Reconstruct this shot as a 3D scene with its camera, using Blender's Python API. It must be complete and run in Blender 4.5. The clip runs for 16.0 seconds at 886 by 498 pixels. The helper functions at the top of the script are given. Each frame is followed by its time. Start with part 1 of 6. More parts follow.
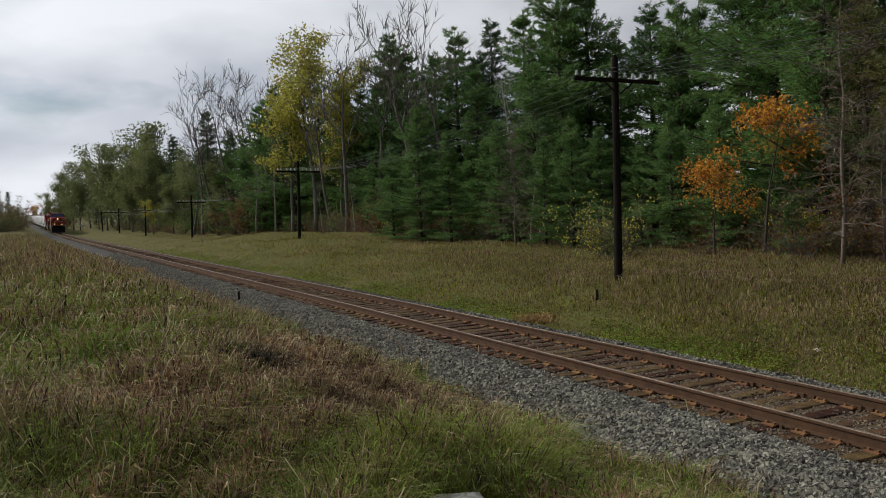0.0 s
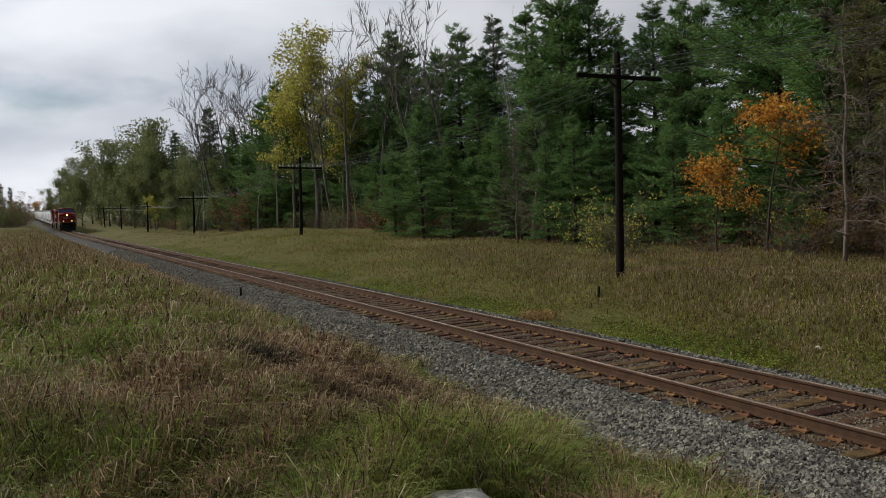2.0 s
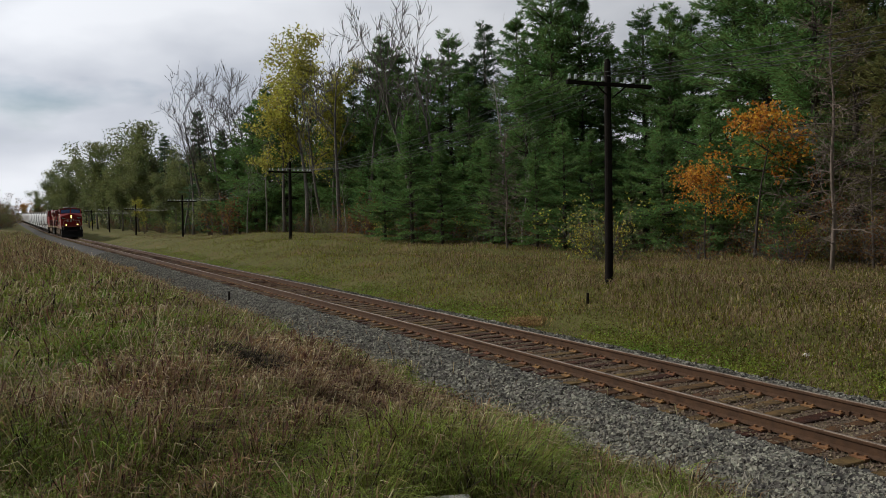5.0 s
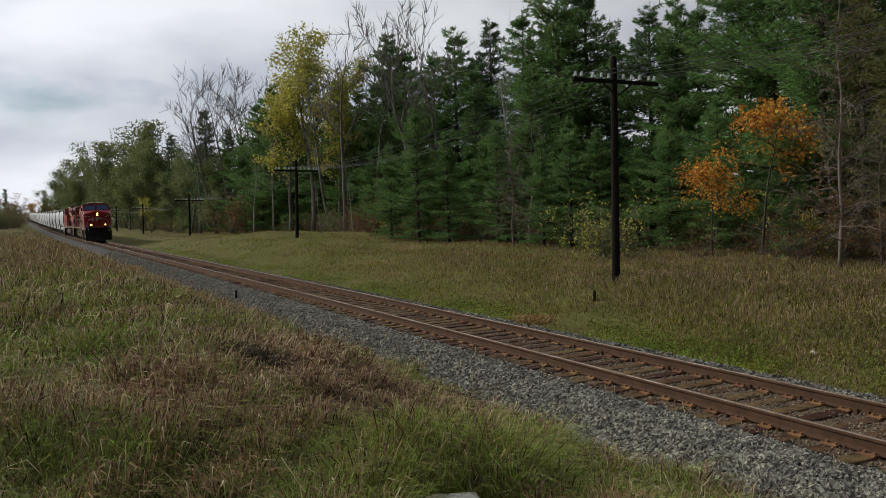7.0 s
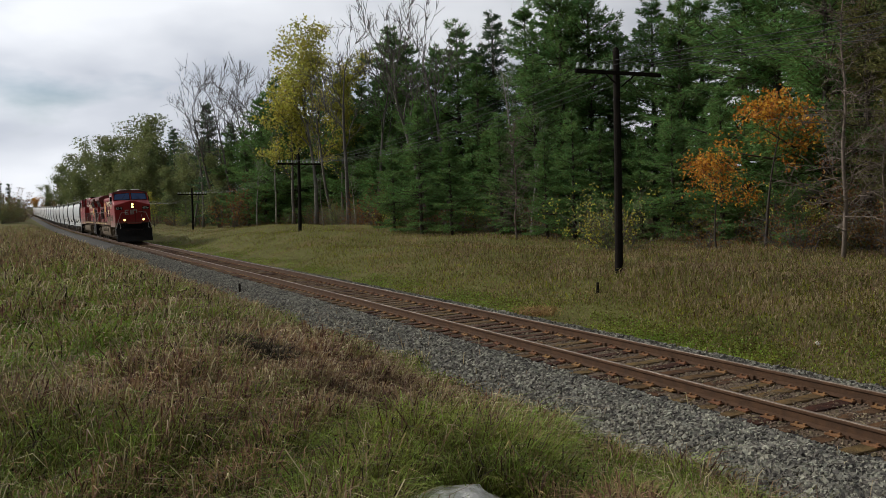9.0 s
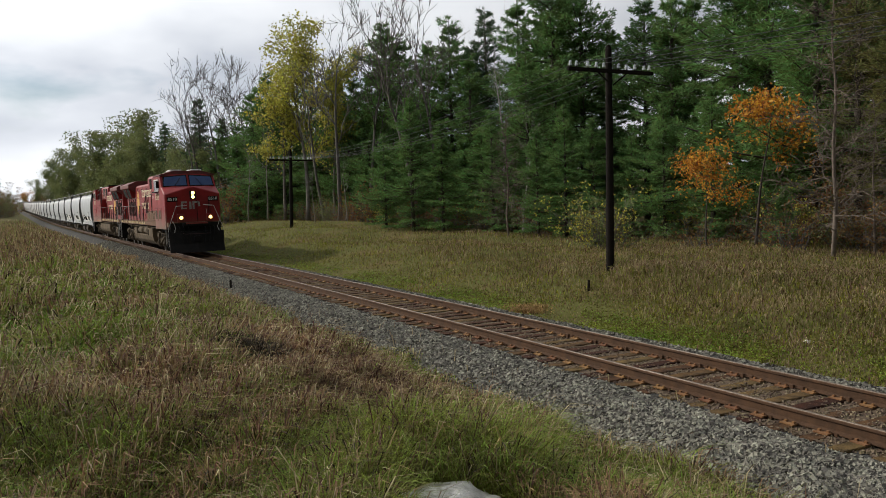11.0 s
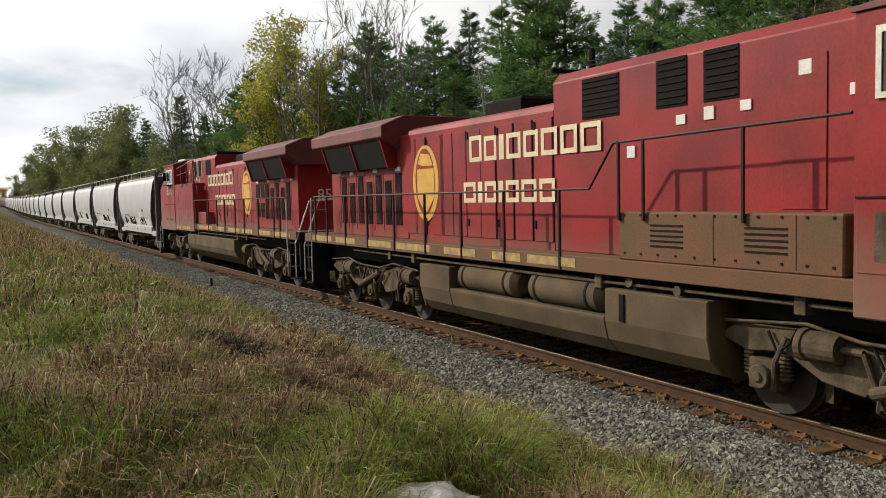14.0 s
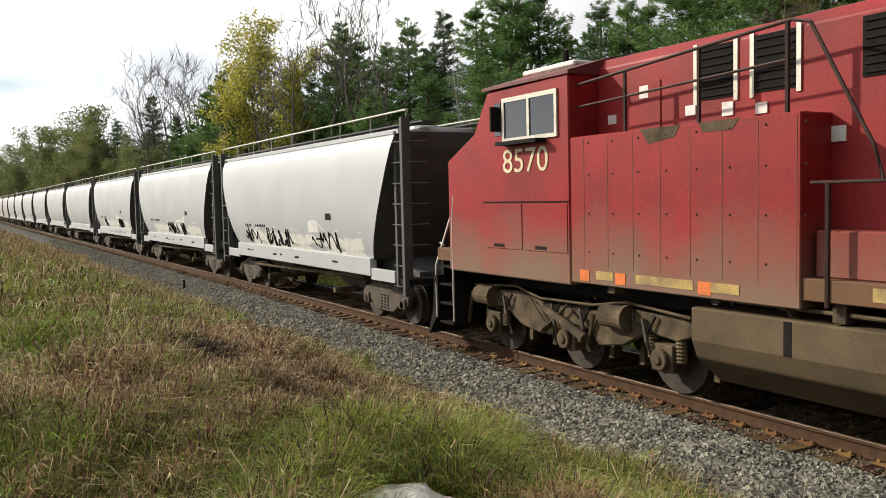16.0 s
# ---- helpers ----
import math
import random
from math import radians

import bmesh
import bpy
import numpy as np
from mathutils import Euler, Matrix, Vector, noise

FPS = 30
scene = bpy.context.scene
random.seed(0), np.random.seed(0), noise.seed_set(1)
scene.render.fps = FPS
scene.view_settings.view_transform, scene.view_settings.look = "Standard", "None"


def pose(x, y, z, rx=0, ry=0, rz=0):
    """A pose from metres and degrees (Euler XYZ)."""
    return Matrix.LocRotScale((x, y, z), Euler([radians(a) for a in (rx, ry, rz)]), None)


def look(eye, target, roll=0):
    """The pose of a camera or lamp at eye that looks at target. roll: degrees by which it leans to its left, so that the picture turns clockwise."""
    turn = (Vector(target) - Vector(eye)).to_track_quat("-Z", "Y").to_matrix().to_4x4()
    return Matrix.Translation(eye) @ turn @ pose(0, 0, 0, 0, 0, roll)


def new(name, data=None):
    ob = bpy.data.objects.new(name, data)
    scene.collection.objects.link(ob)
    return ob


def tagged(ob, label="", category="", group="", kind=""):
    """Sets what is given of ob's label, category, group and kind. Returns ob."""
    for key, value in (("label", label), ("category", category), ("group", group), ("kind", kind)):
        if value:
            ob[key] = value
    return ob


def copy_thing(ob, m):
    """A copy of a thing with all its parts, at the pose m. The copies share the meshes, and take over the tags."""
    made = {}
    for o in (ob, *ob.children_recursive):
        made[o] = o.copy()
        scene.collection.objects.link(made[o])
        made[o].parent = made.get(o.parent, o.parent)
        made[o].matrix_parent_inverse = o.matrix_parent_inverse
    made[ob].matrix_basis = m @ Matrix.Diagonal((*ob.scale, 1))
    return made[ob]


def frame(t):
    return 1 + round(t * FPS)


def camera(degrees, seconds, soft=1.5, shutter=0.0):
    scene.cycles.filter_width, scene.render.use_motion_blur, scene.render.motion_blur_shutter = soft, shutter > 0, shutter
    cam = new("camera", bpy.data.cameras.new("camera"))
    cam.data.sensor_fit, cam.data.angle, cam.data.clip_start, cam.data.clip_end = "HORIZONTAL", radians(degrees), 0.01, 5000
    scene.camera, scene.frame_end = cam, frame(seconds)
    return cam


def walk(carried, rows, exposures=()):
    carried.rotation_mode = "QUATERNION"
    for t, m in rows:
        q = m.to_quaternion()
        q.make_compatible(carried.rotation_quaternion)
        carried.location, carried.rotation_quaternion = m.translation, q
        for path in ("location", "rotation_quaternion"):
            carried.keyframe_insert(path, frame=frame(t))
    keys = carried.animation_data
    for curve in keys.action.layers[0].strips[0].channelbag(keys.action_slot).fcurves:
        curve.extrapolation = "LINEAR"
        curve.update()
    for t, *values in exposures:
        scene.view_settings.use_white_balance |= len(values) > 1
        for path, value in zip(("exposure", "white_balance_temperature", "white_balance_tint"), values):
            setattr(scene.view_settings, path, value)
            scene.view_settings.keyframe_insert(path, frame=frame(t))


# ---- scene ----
# ================= camera =================
cam = camera(56.8, 16.0, 0.9)
EYE = (0.0, 0.0, 2.80)
TURNS = [(0.0, -26.497, -2.934, 2.367), (0.5, -26.368, -2.991, 2.237), (1.0, -26.439, -3.110, 2.232),
         (1.5, -26.545, -3.227, 2.445), (2.0, -26.364, -3.167, 2.248), (2.5, -26.434, -3.133, 2.175),
         (3.0, -26.987, -3.322, 2.019), (3.5, -27.176, -3.126, 2.091), (4.0, -27.342, -2.906, 1.849),
         (6.5, -26.682, -2.838, 1.900), (7.0, -26.637, -2.935, 1.987), (7.5, -26.517, -2.960, 2.185),
         (8.0, -26.352, -3.236, 2.348), (8.5, -26.353, -3.386, 2.329), (9.0, -26.444, -3.449, 2.266),
         (11.5, -27.254, -3.761, 2.021), (12.0, -27.519, -3.833, 2.037), (12.5, -27.721, -3.825, 1.816),
         (13.0, -27.862, -3.857, 1.742), (13.5, -28.003, -3.732, 1.541), (14.0, -28.196, -3.693, 1.311),
         (14.5, -28.856, -3.632, 1.167), (15.0, -29.353, -3.609, 1.280), (15.5, -29.803, -3.583, 1.383),
         (16.0, -29.961, -3.646, 1.323)]
EXPOSURES = [(0.0, -0.84, 6080, 11), (8.0, -0.76, 6080, 11), (11.5, -0.47, 6200, 10), (13.0, -0.34, 6350, 10), (14.5, -0.30, 6500, 10), (16.0, 0.05, 6500, 10)]
walk(cam, [(t, pose(*EYE, 90 + p, r, y)) for t, y, p, r in TURNS], EXPOSURES)

# ================= light =================
SUN_FROM = Vector((-0.60, 0.75, 0.52)).normalized()
world = bpy.data.worlds.new("sky")
scene.world = world
world.use_nodes = True
wn, wl = world.node_tree.nodes, world.node_tree.links
wn.clear()
w_out = wn.new("ShaderNodeOutputWorld")
w_bg = wn.new("ShaderNodeBackground")
w_sky = wn.new("ShaderNodeTexSky")
w_sky.sky_type = 'NISHITA'
w_sky.sun_disc = False
w_sky.sun_elevation = math.asin(SUN_FROM.z)
w_sky.sun_rotation = math.atan2(SUN_FROM.x, SUN_FROM.y)
w_tc = wn.new("ShaderNodeTexCoord")
w_map = wn.new("ShaderNodeMapping")
w_map.inputs["Scale"].default_value = (1.0, 1.0, 2.6)
w_map.inputs["Location"].default_value = (0.3, 0.1, 0.55)
w_n1 = wn.new("ShaderNodeTexNoise")
w_n1.inputs["Scale"].default_value = 3.0
w_n1.inputs["Detail"].default_value = 6.0
w_n1.inputs["Roughness"].default_value = 0.5
w_cover = wn.new("ShaderNodeValToRGB")
w_cover.color_ramp.elements[0].position, w_cover.color_ramp.elements[1].position = 0.28, 0.40
w_n2 = wn.new("ShaderNodeTexNoise")
w_n2.inputs["Scale"].default_value = 3.6
w_n2.inputs["Detail"].default_value = 7.0
w_n2.inputs["Roughness"].default_value = 0.42
w_shade = wn.new("ShaderNodeValToRGB")
w_shade.color_ramp.elements[0].position, w_shade.color_ramp.elements[1].position = 0.36, 0.62
w_shade.color_ramp.elements[0].color = (8.0, 8.3, 8.9, 1)
w_shade.color_ramp.elements[1].color = (14.5, 14.4, 14.2, 1)
w_mix = wn.new("ShaderNodeMix")
w_mix.data_type = 'RGBA'
wl.new(w_tc.outputs["Generated"], w_map.inputs["Vector"])
wl.new(w_map.outputs["Vector"], w_n1.inputs["Vector"])
wl.new(w_map.outputs["Vector"], w_n2.inputs["Vector"])
wl.new(w_n1.outputs["Fac"], w_cover.inputs["Fac"])
wl.new(w_n2.outputs["Fac"], w_shade.inputs["Fac"])
wl.new(w_cover.outputs["Color"], w_mix.inputs["Factor"])
wl.new(w_sky.outputs["Color"], w_mix.inputs[6])
wl.new(w_shade.outputs["Color"], w_mix.inputs[7])
w_dot = wn.new("ShaderNodeVectorMath")
w_dot.operation = 'DOT_PRODUCT'
w_dot.inputs[1].default_value = SUN_FROM
wl.new(w_tc.outputs["Generated"], w_dot.inputs[0])
w_side = wn.new("ShaderNodeMapRange")
w_side.inputs["From Min"].default_value, w_side.inputs["From Max"].default_value = -0.4, 0.9
w_side.inputs["To Min"].default_value, w_side.inputs["To Max"].default_value = 0.10, 1.26
wl.new(w_dot.outputs["Value"], w_side.inputs["Value"])
w_lit = wn.new("ShaderNodeMix")
w_lit.data_type, w_lit.blend_type = 'RGBA', 'MULTIPLY'
w_lit.inputs["Factor"].default_value = 1.0
wl.new(w_mix.outputs[2], w_lit.inputs[6])
wl.new(w_side.outputs["Result"], w_lit.inputs[7])
wl.new(w_lit.outputs[2], w_bg.inputs["Color"])
w_bg.inputs["Strength"].default_value = 0.10
wl.new(w_bg.outputs["Background"], w_out.inputs["Surface"])
sun_data = bpy.data.lights.new("sun", 'SUN')
sun_data.energy, sun_data.angle, sun_data.color = 4.8, radians(1.2), (1.0, 0.90, 0.74)
sun = new("sun", sun_data)
sun.matrix_world = look(SUN_FROM * 200, (0, 0, 0))

# ================= materials =================
def M(name, c1, c2=None, scale=6.0, rough=0.7, metal=0.0, bump=0.0, bscale=40.0, vary=0.0, island=False, c3=None, dust=None, coat=0.0, spec=0.5, trans=0.0):
    """A procedural material: two colours in noise at two scales, fine relief, and a spread between objects or islands."""
    m = bpy.data.materials.new(name)
    m.use_nodes = True
    n, l = m.node_tree.nodes, m.node_tree.links
    b = n["Principled BSDF"]
    tc = n.new("ShaderNodeTexCoord")
    big = n.new("ShaderNodeTexNoise")
    big.inputs["Scale"].default_value, big.inputs["Detail"].default_value = scale, 6
    fine = n.new("ShaderNodeTexNoise")
    fine.inputs["Scale"].default_value, fine.inputs["Detail"].default_value = bscale, 4
    l.new(tc.outputs["Object"], big.inputs["Vector"])
    l.new(tc.outputs["Object"], fine.inputs["Vector"])
    ramp = n.new("ShaderNodeValToRGB")
    e = ramp.color_ramp.elements
    e[0].position, e[1].position = 0.32, 0.68
    c2 = c2 or tuple(v * 0.75 for v in c1)
    e[0].color, e[1].color = (*c1, 1), (*c2, 1)
    if c3:
        k = ramp.color_ramp.elements.new(0.5)
        k.color = (*c3, 1)
    l.new(big.outputs["Fac"], ramp.inputs["Fac"])
    col = ramp.outputs["Color"]
    grain = n.new("ShaderNodeMix")
    grain.data_type, grain.blend_type = 'RGBA', 'MULTIPLY'
    grain.inputs["Factor"].default_value = 0.35
    gr = n.new("ShaderNodeMapRange")
    gr.inputs["From Min"].default_value, gr.inputs["From Max"].default_value = 0.3, 0.7
    gr.inputs["To Min"].default_value, gr.inputs["To Max"].default_value = 0.55, 1.3
    l.new(fine.outputs["Fac"], gr.inputs["Value"])
    l.new(col, grain.inputs[6])
    l.new(gr.outputs["Result"], grain.inputs[7])
    col = grain.outputs[2]
    if dust:
        colour, top, reach, amount = dust
        xyz = n.new("ShaderNodeSeparateXYZ")
        l.new(tc.outputs["Object"], xyz.inputs["Vector"])
        add = n.new("ShaderNodeMath")
        add.operation = 'MULTIPLY_ADD'
        l.new(big.outputs["Fac"], add.inputs[0])
        add.inputs[1].default_value = -1.1
        l.new(xyz.outputs["Z"], add.inputs[2])
        dr = n.new("ShaderNodeMapRange")
        dr.inputs["From Min"].default_value, dr.inputs["From Max"].default_value = top - reach - 0.55, top - 0.55
        dr.inputs["To Min"].default_value, dr.inputs["To Max"].default_value = amount, 0.0
        l.new(add.outputs[0], dr.inputs["Value"])
        dm = n.new("ShaderNodeMix")
        dm.data_type = 'RGBA'
        l.new(dr.outputs["Result"], dm.inputs["Factor"])
        l.new(col, dm.inputs[6])
        dm.inputs[7].default_value = (*colour, 1)
        col = dm.outputs[2]
    if vary:
        hsv = n.new("ShaderNodeHueSaturation")
        src = n.new("ShaderNodeNewGeometry").outputs["Random Per Island"] if island else n.new("ShaderNodeObjectInfo").outputs["Random"]
        mr = n.new("ShaderNodeMapRange")
        mr.inputs["To Min"].default_value, mr.inputs["To Max"].default_value = 1 - vary, 1 + vary
        l.new(src, mr.inputs["Value"])
        l.new(mr.outputs["Result"], hsv.inputs["Value"])
        mr2 = n.new("ShaderNodeMapRange")
        mr2.inputs["To Min"].default_value, mr2.inputs["To Max"].default_value = 0.5 - vary * 0.06, 0.5 + vary * 0.06
        l.new(src, mr2.inputs["Value"])
        l.new(mr2.outputs["Result"], hsv.inputs["Hue"])
        l.new(col, hsv.inputs["Color"])
        col = hsv.outputs["Color"]
    l.new(col, b.inputs["Base Color"])
    rr = n.new("ShaderNodeMapRange")
    rr.inputs["To Min"].default_value, rr.inputs["To Max"].default_value = max(0, rough - 0.12), min(1, rough + 0.12)
    l.new(big.outputs["Fac"], rr.inputs["Value"])
    l.new(rr.outputs["Result"], b.inputs["Roughness"])
    b.inputs["Metallic"].default_value = metal
    b.inputs["Coat Weight"].default_value = coat
    b.inputs["Specular IOR Level"].default_value = spec
    if bump:
        bp = n.new("ShaderNodeBump")
        bp.inputs["Strength"].default_value, bp.inputs["Distance"].default_value = min(1, bump), 0.02
        l.new(fine.outputs["Fac"], bp.inputs["Height"])
        l.new(bp.outputs["Normal"], b.inputs["Normal"])
    if trans:
        tl = n.new("ShaderNodeBsdfTranslucent")
        l.new(col, tl.inputs["Color"])
        ms = n.new("ShaderNodeMixShader")
        ms.inputs["Fac"].default_value = trans
        l.new(b.outputs["BSDF"], ms.inputs[1])
        l.new(tl.outputs["BSDF"], ms.inputs[2])
        l.new(ms.outputs["Shader"], n["Material Output"].inputs["Surface"])
    return m


def glow(name, colour, strength):
    m = bpy.data.materials.new(name)
    m.use_nodes = True
    b = m.node_tree.nodes["Principled BSDF"]
    b.inputs["Base Color"].default_value = (*colour, 1)
    b.inputs["Emission Color"].default_value = (*colour, 1)
    b.inputs["Emission Strength"].default_value = strength
    return m


DUST = (0.19, 0.145, 0.10)
m_ground = M("meadow soil", (0.090, 0.085, 0.024), (0.14, 0.105, 0.044), 0.35, 0.95, bump=0.6, bscale=9, c3=(0.105, 0.105, 0.030), spec=0.08)
m_ballast = M("ballast bed", (0.042, 0.040, 0.037), (0.085, 0.082, 0.076), 22, 0.95, bump=1.0, bscale=38, spec=0.1)
m_stone = M("crushed stone", (0.110, 0.104, 0.086), (0.215, 0.202, 0.166), 3, 0.9, bump=0.3, bscale=60, vary=0.75, island=True)
m_rail = M("rusty rail web", (0.060, 0.034, 0.020), (0.095, 0.052, 0.029), 7, 0.85, 0.0, bump=0.3, bscale=90, spec=0.2)
m_railtop = M("worn rail head", (0.25, 0.195, 0.15), (0.15, 0.11, 0.08), 1.2, 0.5, 0.45)
m_tie = M("weathered tie wood", (0.040, 0.025, 0.015), (0.125, 0.068, 0.032), 5, 0.92, bump=0.8, bscale=55, vary=0.5, spec=0.12)
m_plate = M("rusted tie plate", (0.27, 0.135, 0.050), (0.15, 0.072, 0.030), 9, 0.85, 0.2, bump=0.4, vary=0.25)
m_blade_g = M("green grass", (0.135, 0.205, 0.022), (0.250, 0.270, 0.040), 0.6, 0.65, vary=0.7, island=True, trans=0.3, spec=0.2)
m_blade_d = M("dry grass", (0.50, 0.40, 0.26), (0.28, 0.21, 0.125), 0.6, 0.8, vary=0.6, island=True, trans=0.3, spec=0.2)
m_blade_r = M("rust-brown weeds", (0.30, 0.175, 0.100), (0.155, 0.098, 0.058), 0.6, 0.85, vary=0.7, island=True, trans=0.25, spec=0.2)
m_blade_o = M("olive grass", (0.220, 0.195, 0.050), (0.145, 0.155, 0.036), 0.6, 0.8, vary=0.7, island=True, trans=0.3, spec=0.2)
m_verge_d = M("withered verge grass", (0.33, 0.25, 0.155), (0.21, 0.155, 0.095), 0.5, 0.85, vary=0.5, island=True, trans=0.25, spec=0.15)
m_verge_o = M("dull olive verge grass", (0.165, 0.145, 0.034), (0.105, 0.11, 0.026), 0.5, 0.85, vary=0.5, island=True, trans=0.25, spec=0.15)
m_moss = M("yellow-green meadow grass", (0.29, 0.27, 0.022), (0.17, 0.20, 0.022), 0.3, 0.8, vary=0.5, island=True, trans=0.3, spec=0.15)
# for the dark weed clump, and as painted shade between grass blades
m_blade_k = M("dark dead weeds and grass gap shade", (0.060, 0.045, 0.030), (0.035, 0.030, 0.020), 0.6, 0.9, vary=0.5, island=True, spec=0.1)
m_straw = M("pale straw", (0.42, 0.27, 0.11), (0.30, 0.19, 0.08), 3, 0.85, vary=0.3, island=True, spec=0.2)
m_bark = M("grey bark", (0.165, 0.148, 0.13), (0.10, 0.088, 0.075), 4, 0.95, bump=0.8, bscale=30, vary=0.25)
m_bark_d = M("dark pine bark", (0.075, 0.058, 0.045), (0.045, 0.036, 0.03), 4, 0.95, bump=0.8, bscale=25, vary=0.2)
m_deadwood = M("weathered dead twig bark", (0.19, 0.15, 0.12), (0.12, 0.095, 0.075), 4, 0.95, bump=0.4, bscale=30)
m_birch = M("pale bark", (0.34, 0.32, 0.29), (0.19, 0.17, 0.15), 5, 0.9, bump=0.4, bscale=30, vary=0.2)
m_pine = M("pine needles", (0.095, 0.180, 0.056), (0.180, 0.275, 0.080), 0.5, 0.7, vary=0.6, island=True, trans=0.33, spec=0.25)
m_spruce = M("spruce needles", (0.065, 0.115, 0.060), (0.105, 0.165, 0.074), 0.5, 0.7, vary=0.5, island=True, trans=0.28, spec=0.25)
m_cedar = M("bronzed cedar leaves", (0.20, 0.17, 0.06), (0.13, 0.155, 0.05), 0.5, 0.8, vary=0.4, island=True, trans=0.2, spec=0.2)
m_leaf_y = M("yellowing poplar leaves", (0.56, 0.49, 0.08), (0.34, 0.35, 0.07), 0.4, 0.6, vary=0.4, island=True, trans=0.4, spec=0.3)
m_leaf_o = M("orange maple leaves", (0.62, 0.31, 0.040), (0.46, 0.20, 0.028), 0.7, 0.65, vary=0.4, island=True, trans=0.4, spec=0.3)
m_leaf_g = M("olive poplar leaves", (0.155, 0.20, 0.075), (0.24, 0.25, 0.092), 0.3, 0.65, vary=0.45, island=True, trans=0.35, spec=0.3)
m_leaf_b = M("russet leaves", (0.27, 0.13, 0.05), (0.17, 0.11, 0.05), 0.5, 0.8, vary=0.4, island=True, trans=0.3, spec=0.2)
m_pole = M("creosoted pole wood", (0.010, 0.008, 0.007), (0.019, 0.015, 0.012), 3, 0.95, bump=0.6, bscale=40, spec=0.1)
m_insul = M("pale glass insulator", (0.62, 0.66, 0.64), (0.5, 0.55, 0.54), 10, 0.15, spec=0.7)
m_wire = M("dark line wire", (0.05, 0.05, 0.05), rough=0.6, metal=0.6)
m_rock = M("pale fieldstone", (0.80, 0.78, 0.72), (0.50, 0.47, 0.42), 9, 0.9, bump=1.0, bscale=34, c3=(0.62, 0.60, 0.55))
m_red = M("weathered red paint", (0.30, 0.022, 0.023), (0.20, 0.018, 0.018), 1.1, 0.48, bump=0.05, bscale=25, dust=(DUST, 2.6, 1.1, 0.85), coat=0.0, spec=0.22)
m_red_hood = M("faded red hood paint", (0.30, 0.022, 0.023), (0.175, 0.018, 0.018), 0.9, 0.5, bump=0.05, bscale=25, dust=(DUST, 2.2, 0.7, 0.5), coat=0.0, spec=0.22)
m_red_roof = M("sooty red roof paint", (0.17, 0.030, 0.028), (0.09, 0.024, 0.023), 1.5, 0.65, bump=0.05)
m_sill = M("dusty red frame paint", (0.165, 0.080, 0.046), (0.130, 0.082, 0.046), 1.8, 0.8, bump=0.1, spec=0.2)
m_under = M("dusty grey running gear", (0.150, 0.112, 0.070), (0.055, 0.043, 0.030), 3.5, 0.92, bump=0.3, bscale=30, spec=0.15)
m_tank = M("dusty fuel tank paint", (0.140, 0.102, 0.062), (0.085, 0.064, 0.040), 1.3, 0.9, bump=0.1, spec=0.15)
m_black = M("black paint", (0.010, 0.010, 0.010), (0.018, 0.016, 0.015), 3, 0.8, bump=0.1, spec=0.12)
m_soot = M("sooty grille", (0.009, 0.008, 0.008), (0.018, 0.016, 0.015), 8, 0.85, bump=0.3, spec=0.1)
m_wheel = M("worn wheel steel", (0.075, 0.06, 0.048), (0.04, 0.034, 0.028), 5, 0.7, 0.3)
m_tread = M("bright wheel tread", (0.45, 0.43, 0.41), (0.33, 0.30, 0.28), 5, 0.3, 0.9)
m_cream = M("cream lettering paint", (0.70, 0.62, 0.42), (0.58, 0.48, 0.30), 3, 0.6)
m_white = M("white paint marks", (0.72, 0.71, 0.67), (0.58, 0.56, 0.52), 5, 0.6)
m_gold = M("golden emblem paint", (0.66, 0.37, 0.035), (0.52, 0.27, 0.03), 3, 0.55)
m_yellow = M("yellow stripe paint", (0.47, 0.32, 0.09), (0.20, 0.14, 0.07), 4, 0.65)
m_orange = M("orange reflector", (0.75, 0.20, 0.05), rough=0.4)
m_steel = M("scuffed white handrail", (0.55, 0.53, 0.50), (0.40, 0.38, 0.35), 8, 0.5, 0.1)
m_railing = M("dark handrail", (0.028, 0.016, 0.014), (0.055, 0.024, 0.020), 6, 0.6, 0.0, spec=0.25)
m_glass = M("dark window glass", (0.012, 0.016, 0.022), (0.02, 0.025, 0.03), 2, 0.06, spec=0.9)
# base colour carries the blue of the reflected sky
m_wind = M("windscreen with painted sky reflection", (0.03, 0.065, 0.17), (0.04, 0.08, 0.19), 2, 0.08, spec=0.5)
m_alu = M("bare aluminium frame", (0.60, 0.58, 0.50), (0.48, 0.45, 0.38), 8, 0.45, 0.3)
m_hop = M("white hopper paint", (0.44, 0.455, 0.47), (0.39, 0.405, 0.415), 0.5, 0.5, bscale=70, dust=((0.34, 0.32, 0.29), 1.9, 1.0, 0.2))
m_hopg = M("grey hopper paint", (0.42, 0.42, 0.42), (0.34, 0.33, 0.32), 0.8, 0.6, dust=((0.30, 0.27, 0.23), 2.4, 1.4, 0.4))
m_hopb = M("brown freight car paint", (0.11, 0.065, 0.05), (0.075, 0.05, 0.042), 0.8, 0.7)
m_red_nose = m_red_hood
m_crib = M("rust-stained dirt between ties", (0.070, 0.045, 0.024), (0.120, 0.080, 0.044), 12, 0.95, bump=0.9, bscale=45)
m_pebble = M("brown stained stone", (0.11, 0.075, 0.045), (0.18, 0.135, 0.09), 3, 0.9, vary=0.5, island=True)
m_mark = M("dulled grey-white paint", (0.36, 0.33, 0.31), (0.22, 0.18, 0.17), 9, 0.7)
m_hend = M("dark grey end sheet", (0.055, 0.057, 0.060), (0.085, 0.083, 0.08), 2, 0.7, bump=0.1)
m_cartruck = M("rust-brown car truck", (0.105, 0.080, 0.060), (0.060, 0.048, 0.038), 4, 0.9, bump=0.2)
